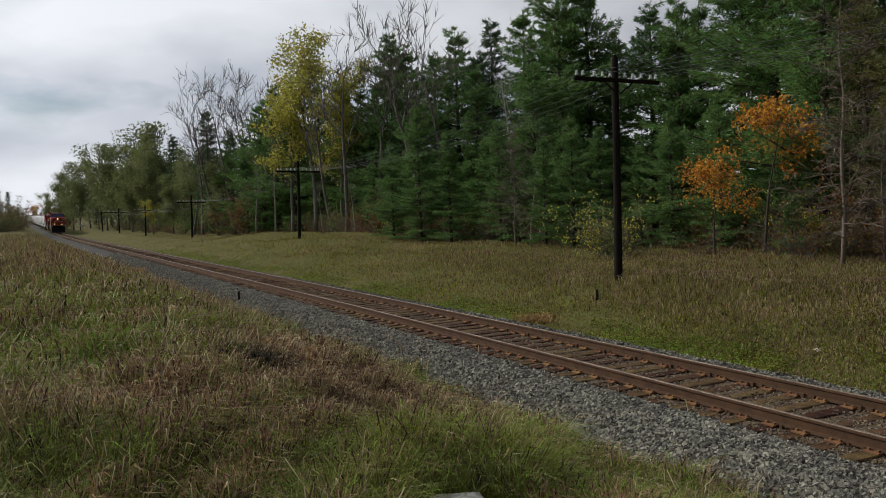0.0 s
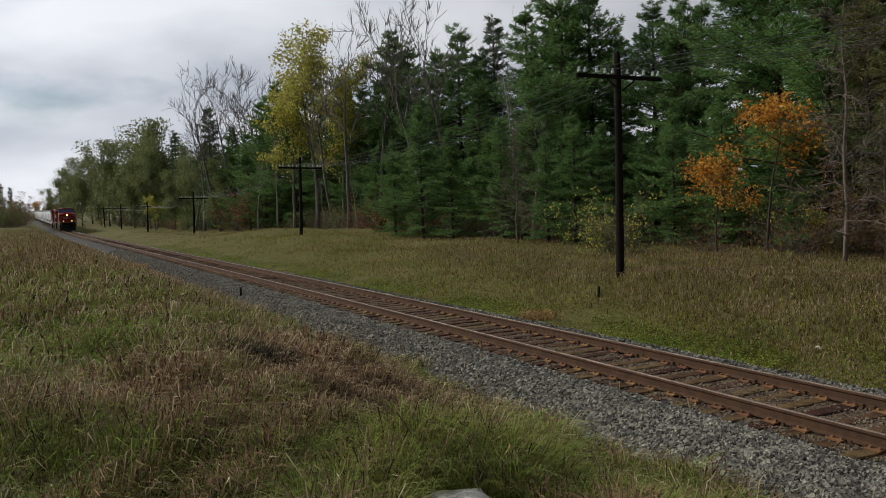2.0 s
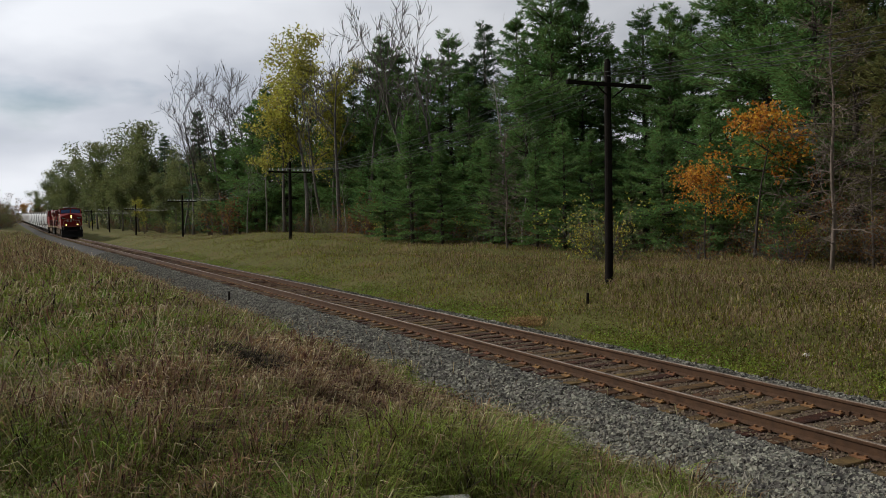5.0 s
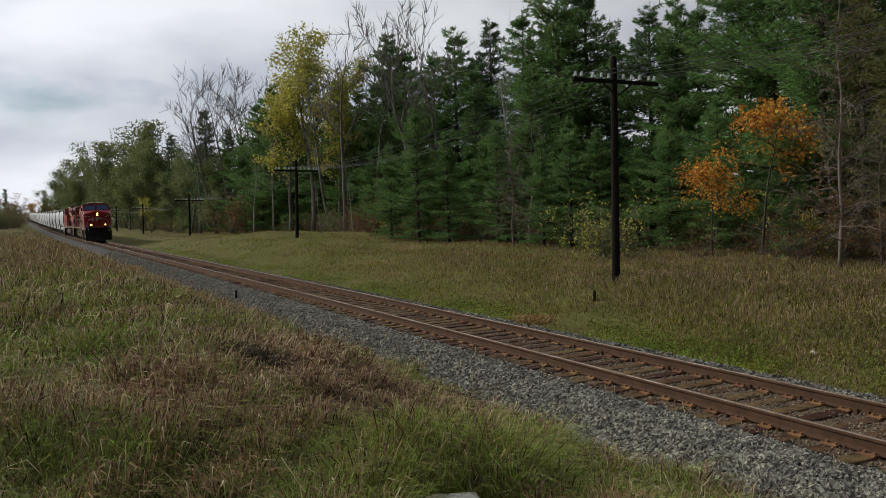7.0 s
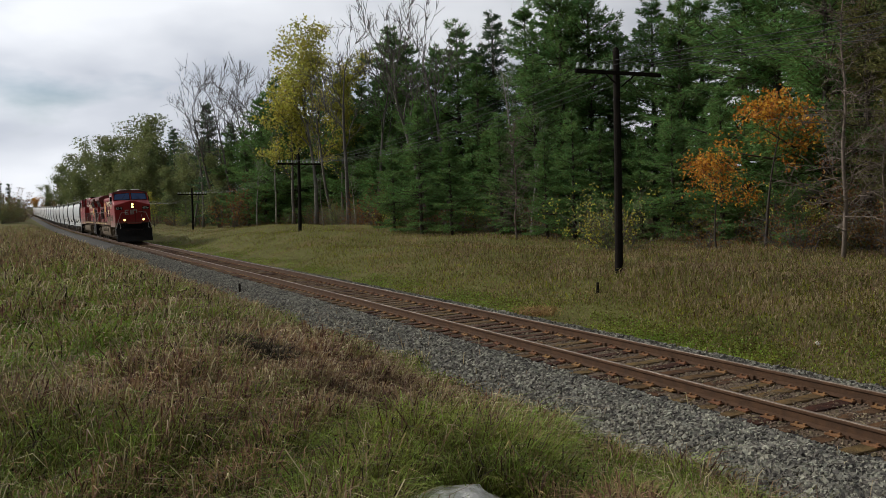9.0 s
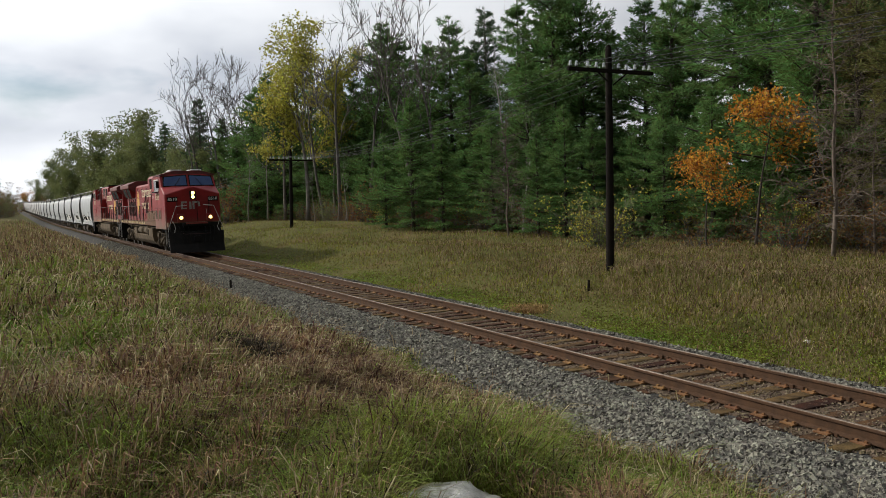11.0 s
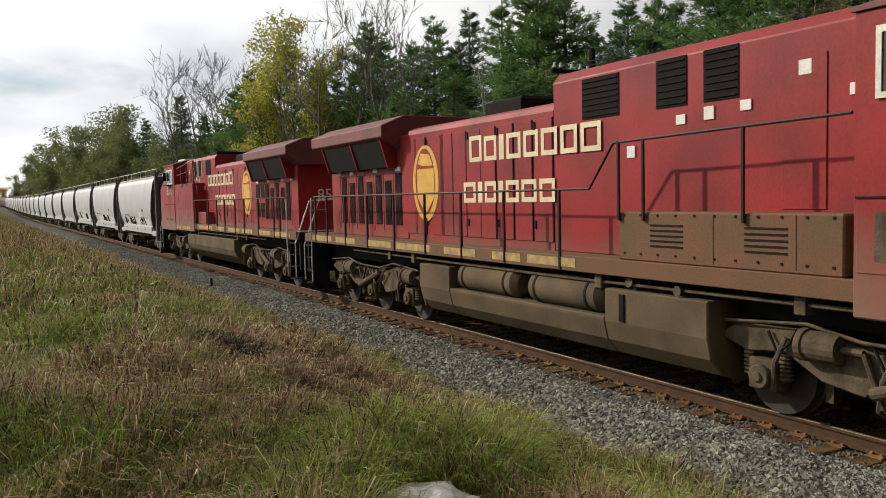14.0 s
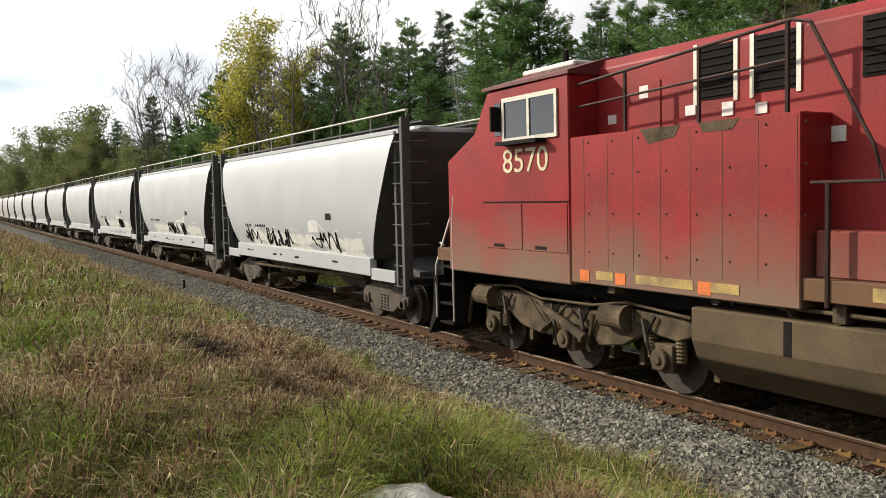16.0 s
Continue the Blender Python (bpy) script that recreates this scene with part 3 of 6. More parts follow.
def locomotive(number, sd, lit, tanks):
    """A six-axle diesel with a wide-nose cab at its start (y = 0) and radiator wings at its far end. sd: the side that carries the finer detail."""
    L = thing("locomotive", "red six-axle diesel locomotive, %s" % ("lit headlights and black snowplow" if lit else "long hood leading, dusty lower sides"), "locomotive", "locomotives of the freight train")
    H = 1.0
    # frame and decks
    fr = Shape()
    fr.box(-1.5, -0.5, 1.60, 1.5, 20.75, 1.84)
    part("frame", fr, m_sill, L, "dust-covered red side sill", 0.01)
    # the black here paints in the shade between tank and side sill
    cb = Shape()
    cb.box(-0.9, 1.0, 1.2, 0.9, 20.0, 1.598)
    part("centre_beam", cb, m_black, L, "centre beam coloured black for the shade under the sill")
    for s in (-1, 1):
        ap = Shape()
        ap.tube([(s * 1.36, 3.2, 1.50), (s * 1.36, 9.0, 1.47), (s * 1.36, 17.4, 1.50)], 0.026, 7)
        part("air_line", ap, m_under, L, "dusty pipe under the side sill")
        for y in (4.2, 7.7, 13.9, 15.1):
            bk = Shape()
            bk.box(s * 1.22, y, 1.38, s * 1.42, y + 0.16, 1.60)
            part("pipe_bracket", bk, m_under, L, bevel=0.01)
    for s in (-1, 1):
        for a, b in ((8.2, 9.5), (9.7, 10.6), (11.2, 12.4), (13.0, 14.6), (14.9, 16.2), (17.0, 18.3), (18.6, 20.2)):
            st = Shape()
            st.box(s * 1.5, a, 1.66, s * 1.506, b, 1.80)
            part("sill_stripe", st, m_yellow, L, "worn yellow reflective stripe")
        for a in () if lit else (9.55,):
            st = Shape()
            st.box(s * 1.5, a, 1.64, s * 1.507, a + 0.28, 1.80)
            part("reflector", st, m_orange, L, "orange reflector plate")
    for y0 in (-0.55, 20.72):
        ep = Shape()
        ep.box(-1.4, y0, 0.7, 1.4, y0 + 0.1, 1.80)
        part("end_plate", ep, m_black, L, "black end plate")
    # cab
    def ring(y, low, eave, crown, w=1.55, cw=0.75):
        return [(-w, y, low), (w, y, low), (w, y, eave), (cw, y, crown), (-cw, y, crown), (-w, y, eave)]
    cab = Shape()
    cab.loft([ring(0.0, 1.45, 3.40, 3.82, 1.50, 0.12), ring(0.05, 1.45, 3.44, 3.86, 1.55, 0.12), ring(0.95, 1.45, 3.86, 3.90, 1.55, 0.9), ring(1.38, 1.45, 4.50, 4.80, 1.55, 0.9), ring(3.55, 1.45, 4.56, 4.80, 1.55, 0.8)])
    body = part("cab", cab, m_red, L, "red wide-nose cab with dusty lower panels", 0.02)
    rf = Shape()
    rf.loft([[(-1.58, y, 4.55), (1.58, y, 4.55), (1.58, y, 4.60), (0.76, y, 4.83), (-0.76, y, 4.83), (-1.58, y, 4.60)] for y in (1.30, 3.58)])
    part("cab_roof", rf, m_red_roof, body, "soot-dulled red cab roof")
    for x0 in (-0.9, 0.25):
        ac = Shape()
        ac.box(x0, 1.5, 4.80, x0 + 0.65, 2.9, 4.90)
        part("roof_unit", ac, m_white, body, "white roof box", 0.03)
    n_dir = Vector((0, -0.90, 0.43)).normalized()
    for s in (-1, 1):
        ws, fr2 = Shape(), Shape()
        def q(x, k, out):
            return (x, 0.95 + 0.43 * k + n_dir.y * out, 3.88 + 0.9 * k + n_dir.z * out)
        pane = [(s * 0.10, 0.09), (s * 1.40, 0.07), (s * 1.32, 0.62), (s * 0.10, 0.72)]
        ws.loft([[q(x, k, 0.012) for x, k in pane], [q(x, k, 0.03) for x, k in pane]])
        outer = [(s * 0.05, 0.04), (s * 1.46, 0.02), (s * 1.38, 0.68), (s * 0.05, 0.79)]
        fr2.loft([[q(x, k, -0.14) for x, k in outer], [q(x, k, 0.016) for x, k in outer]])
        part("windscreen_gasket", fr2, m_black, body)
        part("windscreen", ws, m_wind, body, "windscreen pane with the sky's blue reflection in its colour")
        wp = Shape()
        wp.tube([q(s * 0.8, 0.02, 0.05), q(s * 0.45, 0.55, 0.05)], 0.012, 5)
        part("wiper", wp, m_black, body)
        # side window with an aluminium frame
        sw, sg = Shape(), Shape()
        x0 = s * 1.55
        for a, b, c, d in ((1.86, 3.66, 3.30, 3.72), (1.86, 4.30, 3.30, 4.37), (1.86, 3.72, 1.92, 4.30), (3.24, 3.72, 3.30, 4.30), (2.55, 3.72, 2.61, 4.30)):
            sw.box(x0, a, b, x0 + s * 0.03, c, d)
        wf = part("window_frame", sw, m_alu, body, "pale aluminium sliding window frame")
        sg.box(x0, 1.92, 3.72, x0 + s * 0.012, 3.24, 4.30)
        part("pane", sg, m_glass, wf)
        vn = Shape()
        vn.box(x0, 1.62, 3.78, x0 + s * 0.012, 1.80, 4.32)
        part("quarter_window", vn, m_glass, body)
        mr = Shape()
        mr.box(x0, 1.70, 3.85, x0 + s * 0.16, 1.74, 4.25)
        mr.box(x0, 1.9, 3.60, x0 + s * 0.2, 3.0, 3.66)
        part("mirror", mr, m_black, body, "black folding mirror and armrest")
        # lower cab doors and seam
        dr = Shape()
        for a in (1.30, 2.45):
            dr.box(x0, a, 1.92, x0 + s * 0.012, a + 1.05, 2.66)
        part("equipment_door", dr, m_red, body, bevel=0.006)
        gr = Shape()
        if lit:
            for a in (1.5, 2.65):
                gr.box(x0 + s * 0.012, a, 2.05, x0 + s * 0.018, a + 0.65, 2.55)
        else:
            for a in (1.55, 2.7):
                gr.box(x0 + s * 0.012, a, 1.95, x0 + s * 0.018, a + 0.3, 2.0)
        tagged(part("door_screen", gr, m_under if lit else m_black, body), kind="stuff")
        seam = Shape()
        seam.box(x0, 1.22, 2.68, x0 + s * 0.014, 3.52, 2.70)
        part("panel_seam", seam, m_black, body)
    for s in (-1, 1):
        written("road_number", number, 0.54, pose(s * 1.557, 2.45, 3.33, 90, 0, 90 if s > 0 else -90), m_cream, body, 1.15)
    # nose
    hb = Shape()
    hb.box(-0.17, -0.09, 3.14, 0.17, 0.03, 3.62)
    lamp_box = part("headlight_box", hb, m_black, body, bevel=0.02)
    for z in (3.27, 3.49):
        bz = Shape()
        bz.tube([(0, -0.088, z), (0, -0.105, z)], 0.115, 18)
        part("bezel", bz, m_chrome, lamp_box)
        lp = Shape()
        lp.tube([(0, -0.104, z), (0, -0.118, z)], 0.098, 18)
        part("headlight", lp, m_lamp if lit else m_glass, lamp_box, "lit twin headlight" if lit else "unlit headlight")
    for s in (-1, 1):
        nb = Shape()
        nb.box(s * 0.85, -0.03, 3.02, s * 1.42, 0.02, 3.28)
        board = part("number_board", nb, m_black, body, "black number board", 0.01)
        written("board_number", number, 0.23, pose(s * 1.135, -0.034, 3.15, 90, 0, 0), m_white, board, 1.1)
    nf = Shape()
    nf.prism([(-0.012, 1.47), (-0.012, 3.36), (0.03, 3.36), (0.03, 1.47)], -1.48, 1.48)
    part("nose_front", nf, m_red_nose, body, "plain red nose front")
    nd = Shape()
    nd.box(0.22, -0.025, 1.90, 0.86, 0.02, 3.05)
    door = part("nose_door", nd, m_red_nose, body, "red nose door", 0.01)
    em = Shape()
    for a, b, c, d in ((-0.62, 2.70, -0.30, 2.80), (-0.62, 2.42, -0.52, 2.70), (-0.62, 2.36, -0.30, 2.44), (-0.16, 2.36, -0.04, 2.78), (0.02, 2.36, 0.13, 2.80), (0.13, 2.70, 0.40, 2.80), (0.34, 2.5, 0.44, 2.75)):
        em.box(a - 0.05, -0.034, b + 0.22, c - 0.05, -0.026, d + 0.22)
    tagged(part("nose_emblem", em, m_mark, body, "worn grey-white emblem blocks"), kind="stuff")
    for a, c in ((0.20, 0.225), (0.855, 0.88)):
        dg = Shape()
        dg.box(a, -0.030, 1.88, c, -0.010, 3.07)
        part("door_gasket", dg, m_black, door)
    hg = Shape()
    hg.tube([(0.74, -0.026, 2.30), (0.74, -0.07, 2.32), (0.74, -0.07, 2.52), (0.74, -0.026, 2.54)], 0.014, 6)
    part("door_handle", hg, m_steel, door)
    for z in (2.02, 2.94):
        hn = Shape()
        hn.tube([(0.235, -0.035, z - 0.06), (0.235, -0.035, z + 0.06)], 0.02, 8)
        part("hinge", hn, m_railing, door)
    # porch, plow, ditch lights, steps
    pl = Shape()
    pl.loft([[(-1.55, -0.58, 1.32), (0, -0.80, 1.32), (1.55, -0.58, 1.32), (1.55, -0.45, 1.32), (0, -0.66, 1.32), (-1.55, -0.45, 1.32)],
             [(-1.5, -0.72, 0.62), (0, -1.0, 0.62), (1.5, -0.72, 0.62), (1.5, -0.5, 0.62), (0, -0.8, 0.62), (-1.5, -0.5, 0.62)],
             [(-1.52, -0.9, 0.15), (0, -1.25, 0.15), (1.52, -0.9, 0.15), (1.52, -0.85, 0.15), (0, -1.2, 0.15), (-1.52, -0.85, 0.15)]])
    part("snowplow", pl, m_black, L, "black steel snowplow")
    for a in (-0.95, -0.72, -0.46, 0.46, 0.72, 0.95):
        hs = Shape()
        hs.tube([(a, -0.56, 1.62), (a * 1.02, -0.86, 1.52), (a * 0.98, -0.98, 1.15), (a * 0.86, -1.03, 0.72)], [0.024, 0.022, 0.022, 0.028], 7)
        part("air_hose", hs, m_black, L, "black hanging air hose")
    for s in (-1, 1):
        gb = Shape()
        gb.tube([(s * 1.30, -0.60, 1.86), (s * 1.30, -0.74, 1.92), (s * 1.16, -0.76, 1.55), (s * 1.24, -0.80, 1.30)], 0.018, 6)
        part("grab_iron", gb, m_steel, L, "pale curved grab iron")
        nr = Shape()
        nr.tube([(s * 0.93, -0.06, 1.90), (s * 0.93, -0.12, 1.95), (s * 0.93, -0.12, 2.92), (s * 0.93, -0.04, 2.98)], 0.016, 6)
        part("grab_iron", nr, m_railing, L, "dark upright grab iron")
    ul = Shape()
    ul.tube([(-0.78, -0.72, 1.22), (-0.66, -0.96, 1.18), (0.66, -0.96, 1.18), (0.78, -0.72, 1.22)], 0.02, 6)
    part("uncoupling_lever", ul, m_railing, L, "dark bent uncoupling lever")
    ac = Shape()
    ac.box(-0.75, -0.85, 1.62, 0.75, -0.5, 1.82)
    part("anticlimber", ac, m_black, L, bevel=0.04)
    bb = Shape()
    bb.box(-0.6, -0.862, 1.74, 0.6, -0.845, 1.82)
    part("footboard_edge", bb, m_red_nose, L, "red-painted edge")
    cp = Shape()
    cp.box(-0.14, -0.98, 0.75, 0.14, -0.4, 1.0)
    cp.box(-0.2, -1.0, 0.72, 0.2, -0.85, 1.06)
    part("coupler", cp, m_black, L, bevel=0.03)
    cp = Shape()
    cp.box(-0.14, 20.7, 0.75, 0.14, 21.3, 1.0)
    part("coupler", cp, m_black, L, bevel=0.03)
    for s in (-1, 1):
        db = Shape()
        db.box(s * 0.62, -0.60, 1.84, s * 1.0, -0.42, 2.3)
        h = part("ditch_light_bracket", db, m_red_nose, L, bevel=0.02)
        dl = Shape()
        dl.tube([(s * 0.81, -0.60, 2.10), (s * 0.81, -0.68, 2.10)], 0.12, 18)
        part("bezel", dl, m_chrome, h)
        dl = Shape()
        dl.tube([(s * 0.81, -0.679, 2.10), (s * 0.81, -0.695, 2.10)], 0.095, 18)
        part("ditch_light", dl, m_ditch if lit else m_glass, h, "lit ditch light" if lit else "unlit ditch light")
        for y0, d in ((-0.42, 1), (20.62, -1)):
            stp = Shape()
            for k, z in enumerate((0.42, 0.78, 1.14, 1.48)):
                stp.box(s * 1.0, y0, z, s * 1.52, y0 + d * 0.45, z + 0.03)
            stp.box(s * 1.0, y0, 0.40, s * 1.03, y0 + d * 0.45, 1.8)
            stp.box(s * 1.0, y0 + d * 0.44, 0.40, s * 1.5, y0 + d * 0.47, 1.8)
            part("step_well", stp, m_black, L, "black end steps")
            yy = y0 - d * 0.12
            r1 = Shape()
            r1.tube([(s * 1.52, yy, 0.50), (s * 1.52, yy, 1.50), (s * 1.20, yy, 2.35), (s * 1.05, yy, 2.75), (s * 0.45, yy, 2.80)], 0.02, 7)
            part("step_handrail", r1, m_steel, L, "white-painted step handrail")
            r2 = Shape()
            r2.tube([(s * 1.54, y0 + d * 0.55, 0.50), (s * 1.54, y0 + d * 0.55, 2.4), (s * 1.54, y0 + d * 0.62, 2.82)], 0.02, 7)
            part("step_handrail", r2, m_steel, L, "white-painted step handrail")
    # hood blocks
    aux = Shape()
    aux.loft([[(-H, y, 1.84), (H, y, 1.84), (H, y, 4.62), (H - 0.12, y, 4.77), (-H + 0.12, y, 4.77), (-H, y, 4.62)] for y in (3.55, 9.4)])
    aux_ob = part("auxiliary_cab", aux, m_red_hood, L, "red equipment housing behind the cab", 0.015)
    for s in (-1, 1):
        for a, b, c, d in ((7.75, 8.62, 3.95, 4.58), (6.38, 6.96, 3.95, 4.62), (5.50, 6.08, 3.95, 4.62)):
            g = Shape()
            g.box(s * H, a, c, s * (H + 0.012), b, d)
            lv = part("louver", g, m_soot, aux_ob, "dark intake louver")
            bars = Shape()
            for k in range(7):
                z = c + 0.05 + (d - c - 0.1) * k / 6
                bars.box(s * (H + 0.012), a + 0.03, z - 0.012, s * (H + 0.03), b - 0.03, z + 0.004)
            tagged(part("slat", bars, m_black, lv), kind="stuff")
            if not lit and a < 7:
                for e in (a - 0.06, b):
                    wfm = Shape()
                    wfm.box(s * H, e, c - 0.05, s * (H + 0.02), e + 0.06, d + 0.05)
                    part("louver_frame", wfm, m_alu, lv)
        dr = Shape()
        dr.box(s * H, 4.25, 2.55, s * (H + 0.015), 4.85, 4.32)
        part("side_door", dr, m_red_hood, aux_ob, bevel=0.006)
        tags = Shape()
        for k, (a, z) in enumerate(((5.3, 3.78), (5.9, 3.72), (6.4, 3.70), (4.45, 4.1), (3.8, 3.8), (7.4, 3.3))):
            tags.box(s * H, a, z, s * (H + 0.018), a + 0.17, z + 0.13 + 0.04 * (k % 2))
        tagged(part("warning_label", tags, m_white, aux_ob, "small white warning label"), kind="stuff")
    hood = Shape()
    hood.loft([[(-H, y, 1.84), (H, y, 1.84), (H, y, 4.18), (H - 0.05, y, 4.28), (H - 0.2, y, 4.34), (-H + 0.2, y, 4.34), (-H + 0.05, y, 4.28), (-H, y, 4.18)] for y in (9.4, 14.95)])
    hood_ob = part("engine_hood", hood, m_red_hood, L, "long red engine hood with panel doors", 0.0)
    for s in (-1, 1):
        for a in (9.42, 10.02, 10.62, 11.22, 11.75, 12.3, 12.85, 13.25, 14.05, 14.5):
            d = Shape()
            d.box(s * H, a + 0.012, 1.98, s * (H + 0.018), a + 0.53, 4.08)
            part("hood_door", d, m_red_hood, hood_ob, bevel=0.006)
            sm = Shape()
            sm.box(s * H, a - 0.012, 1.98, s * (H + 0.019), a + 0.008, 4.08)
            part("door_seam", sm, m_black, hood_ob)
        ha = Shape()
        for a in (9.9, 11.1, 12.2, 14.0):
            for z in (2.2, 3.9):
                ha.box(s * (H + 0.018), a, z, s * (H + 0.035), a + 0.05, z + 0.14)
        tagged(part("door_latch", ha, m_black, hood_ob), kind="stuff")
        # lettering as plain open blocks, in two rows
        widths = [0.50, 0.44, 0.46, 0.44, 0.46, 0.16, 0.44, 0.46]
        y0 = 8.15
        z0 = 3.45
        for k, w in enumerate(widths):
            lt = Shape()
            letter_block(lt, s * (H + 0.02), y0, z0, w, 0.46 if k not in (7,) else 0.5, s)
            part("letter_block", lt, m_cream, hood_ob)
            y0 += w + 0.09
        y0 = 9.35
        for k, w in enumerate([0.44, 0.46, 0.42, 0.16, 0.40, 0.16, 0.46]):
            lt = Shape()
            letter_block(lt, s * (H + 0.02), y0, 2.66, w, 0.40, s)
            part("letter_block", lt, m_cream, hood_ob)
            y0 += w + 0.09
        # emblem: golden oval with a paler ring
        ov, rg = Shape(), Shape()
        cy, cz = 14.05, 3.12
        n = 32
        ov.loft([[(s * (H + k), cy + 0.60 * math.cos(2 * math.pi * i / n), cz + 0.86 * math.sin(2 * math.pi * i / n) * (1.0 if math.sin(2 * math.pi * i / n) < 0 else 0.92)) for i in range(n)] for k in (0.019, 0.024)])
        part("emblem", ov, m_gold, hood_ob, "golden oval emblem")
        inner = Shape()
        inner.loft([[(s * (H + k), cy + 0.02 + 0.46 * math.cos(2 * math.pi * i / n), cz + 0.72 * math.sin(2 * math.pi * i / n)) for i in range(n)] for k in (0.024, 0.026)])
        part("emblem_field", inner, m_red_hood, hood_ob)
        sh = Shape()
        sh.prism([(cy - 0.40, cz + 0.28), (cy + 0.38, cz + 0.28), (cy + 0.38, cz - 0.34), (cy, cz - 0.70), (cy - 0.40, cz - 0.34)], s * (H + 0.026), s * (H + 0.029))
        sh.prism([(cy - 0.36, cz + 0.34), (cy - 0.20, cz + 0.58), (cy + 0.20, cz + 0.62), (cy + 0.34, cz + 0.40), (cy + 0.1, cz + 0.34)], s * (H + 0.026), s * (H + 0.029))
        part("emblem_shield", sh, m_gold, hood_ob)
    ex = Shape()
    ex.box(-0.55, 11.0, 4.34, 0.55, 12.3, 4.62)
    ex.box(-0.45, 11.1, 4.6, 0.45, 12.2, 4.66)
    part("exhaust_hood", ex, m_soot, L, "sooty exhaust stack", 0.02)
    if not lit:
        for a in (9.6, 10.1, 12.6, 13.1):
            hn = Shape()
            hn.box(-0.3, a, 4.34, 0.3, a + 0.3, 4.5)
            part("roof_fitting", hn, m_soot, L, bevel=0.03)
        bx = Shape()
        bx.box(-0.9, 8.2, 4.77, 0.9, 9.4, 4.88)
        part("brake_grid_box", bx, m_soot, L, "sooty roof housing", 0.02)
    # radiator section
    rad = Shape()
    rad.box(-H - 0.02, 14.95, 1.84, H + 0.02, 19.7, 4.2)
    rad_ob = part("radiator_cab", rad, m_red_hood, L, "red radiator housing", 0.015)
    wing = Shape()
    wing.loft([[(-1.48, y, 4.18), (-H, y, 3.86), (H, y, 3.86), (1.48, y, 4.18), (1.48, y, 4.44), (0.9, y, 4.68), (-0.9, y, 4.68), (-1.48, y, 4.44)] for y in (15.3, 20.0)])
    part("radiator_wing", wing, m_red_roof, L, "wide overhanging red-brown radiator roof", 0.015)
    for s in (-1, 1):
        core = Shape()
        core.loft([[(s * (H + 0.03), y, 3.50), (s * (H + 0.20), y, 3.50), (s * 1.40, y, 4.10), (s * (H + 0.03), y, 4.0)] for y in (15.5, 19.3)])
        part("radiator_screen", core, m_soot, rad_ob, "sooty slanted radiator screen")
        for a in (15.48, 17.3, 19.28):
            fn = Shape()
            fn.loft([[(s * (H + 0.02), y, 3.46), (s * (H + 0.24), y, 3.46), (s * 1.44, y, 4.12), (s * (H + 0.02), y, 4.05)] for y in (a, a + 0.05)])
            part("screen_rib", fn, m_red_hood, rad_ob)
        for k in range(7):
            a = 15.25 + k * 0.56
            if not lit and k < 2:
                for z0 in (2.2, 2.86):
                    g = Shape()
                    g.box(s * (H + 0.02), a, z0, s * (H + 0.032), a + 0.42, z0 + 0.5)
                    part("screen_panel", g, m_soot, rad_ob, "square dark screen")
                continue
            g = Shape()
            tall = 3.36 if k % 2 == 0 else 3.2
            g.box(s * (H + 0.02), a, 2.15, s * (H + 0.032), a + 0.34, tall)
            gr_ob = part("grille", g, m_soot, rad_ob, "tall dark grille")
            gs = Shape()
            for j in range(6):
                gs.box(s * (H + 0.032), a + 0.02 + 0.055 * j, 2.17, s * (H + 0.042), a + 0.035 + 0.055 * j, tall - 0.02)
            tagged(part("grille_slat", gs, m_railing, gr_ob), kind="stuff")
            sm = Shape()
            sm.box(s * (H + 0.02), a + 0.44, 2.0, s * (H + 0.026), a + 0.455, 3.46)
            part("door_seam", sm, m_black, rad_ob)
        lb = Shape()
        for a in (15.3, 16.6, 18.1, 19.0):
            lb.box(s * (H + 0.02), a, 3.4, s * (H + 0.034), a + 0.26, 3.5)
        tagged(part("warning_label", lb, m_white, rad_ob), kind="stuff")
    for k in range(1):
        written("end_number", number, 0.5, pose(-0.1, 19.712, 2.92, 90, 0, 180), m_white, rad_ob)
        el = Shape()
        el.tube([(0, 19.7, 4.0), (0, 19.76, 4.0)], 0.12, 14)
        part("rear_headlight", el, m_chrome, rad_ob)
        es = Shape()
        es.box(-0.9, 19.7, 2.0, -0.87, 19.715, 3.9)
        es.box(0.1, 19.7, 2.45, 0.7, 19.72, 2.47)
        tagged(part("grab_iron", es, m_steel, rad_ob), kind="stuff")
    # camera-side walkway furniture
    for s in (-1, 1):
        if lit:
            bx = Shape()
            bx.box(s * (H - 0.02), 3.7, 1.84, s * 1.47, 7.25, 2.52)
            box_ob = part("battery_box", bx, m_sill, L, "dusty battery box beside the walkway", 0.02)
            lv = Shape()
            for a in (4.4, 6.0):
                for k in range(5):
                    lv.box(s * 1.47, a, 2.05 + k * 0.07, s * 1.478, a + 0.6, 2.075 + k * 0.07)
            tagged(part("vent_slot", lv, m_black, box_ob), kind="stuff")
            bl = Shape()
            for k in range(11):
                for z in (1.93, 2.46):
                    bl.box(s * 1.47, 3.80 + 0.33 * k, z, s * 1.480, 3.83 + 0.33 * k, z + 0.03)
            tagged(part("bolt_head", bl, m_black, box_ob), kind="stuff")
            for y in (4.9, 6.1):
                sm = Shape()
                sm.box(s * 1.47, y - 0.62, 1.88, s * 1.473, y - 0.612, 2.50)
                part("panel_seam", sm, m_black, box_ob)
            path = [(s * 1.5, 19.9, 2.86), (s * 1.5, 7.85, 2.86), (s * 1.5, 7.3, 3.50), (s * 1.5, 3.6, 3.56)]
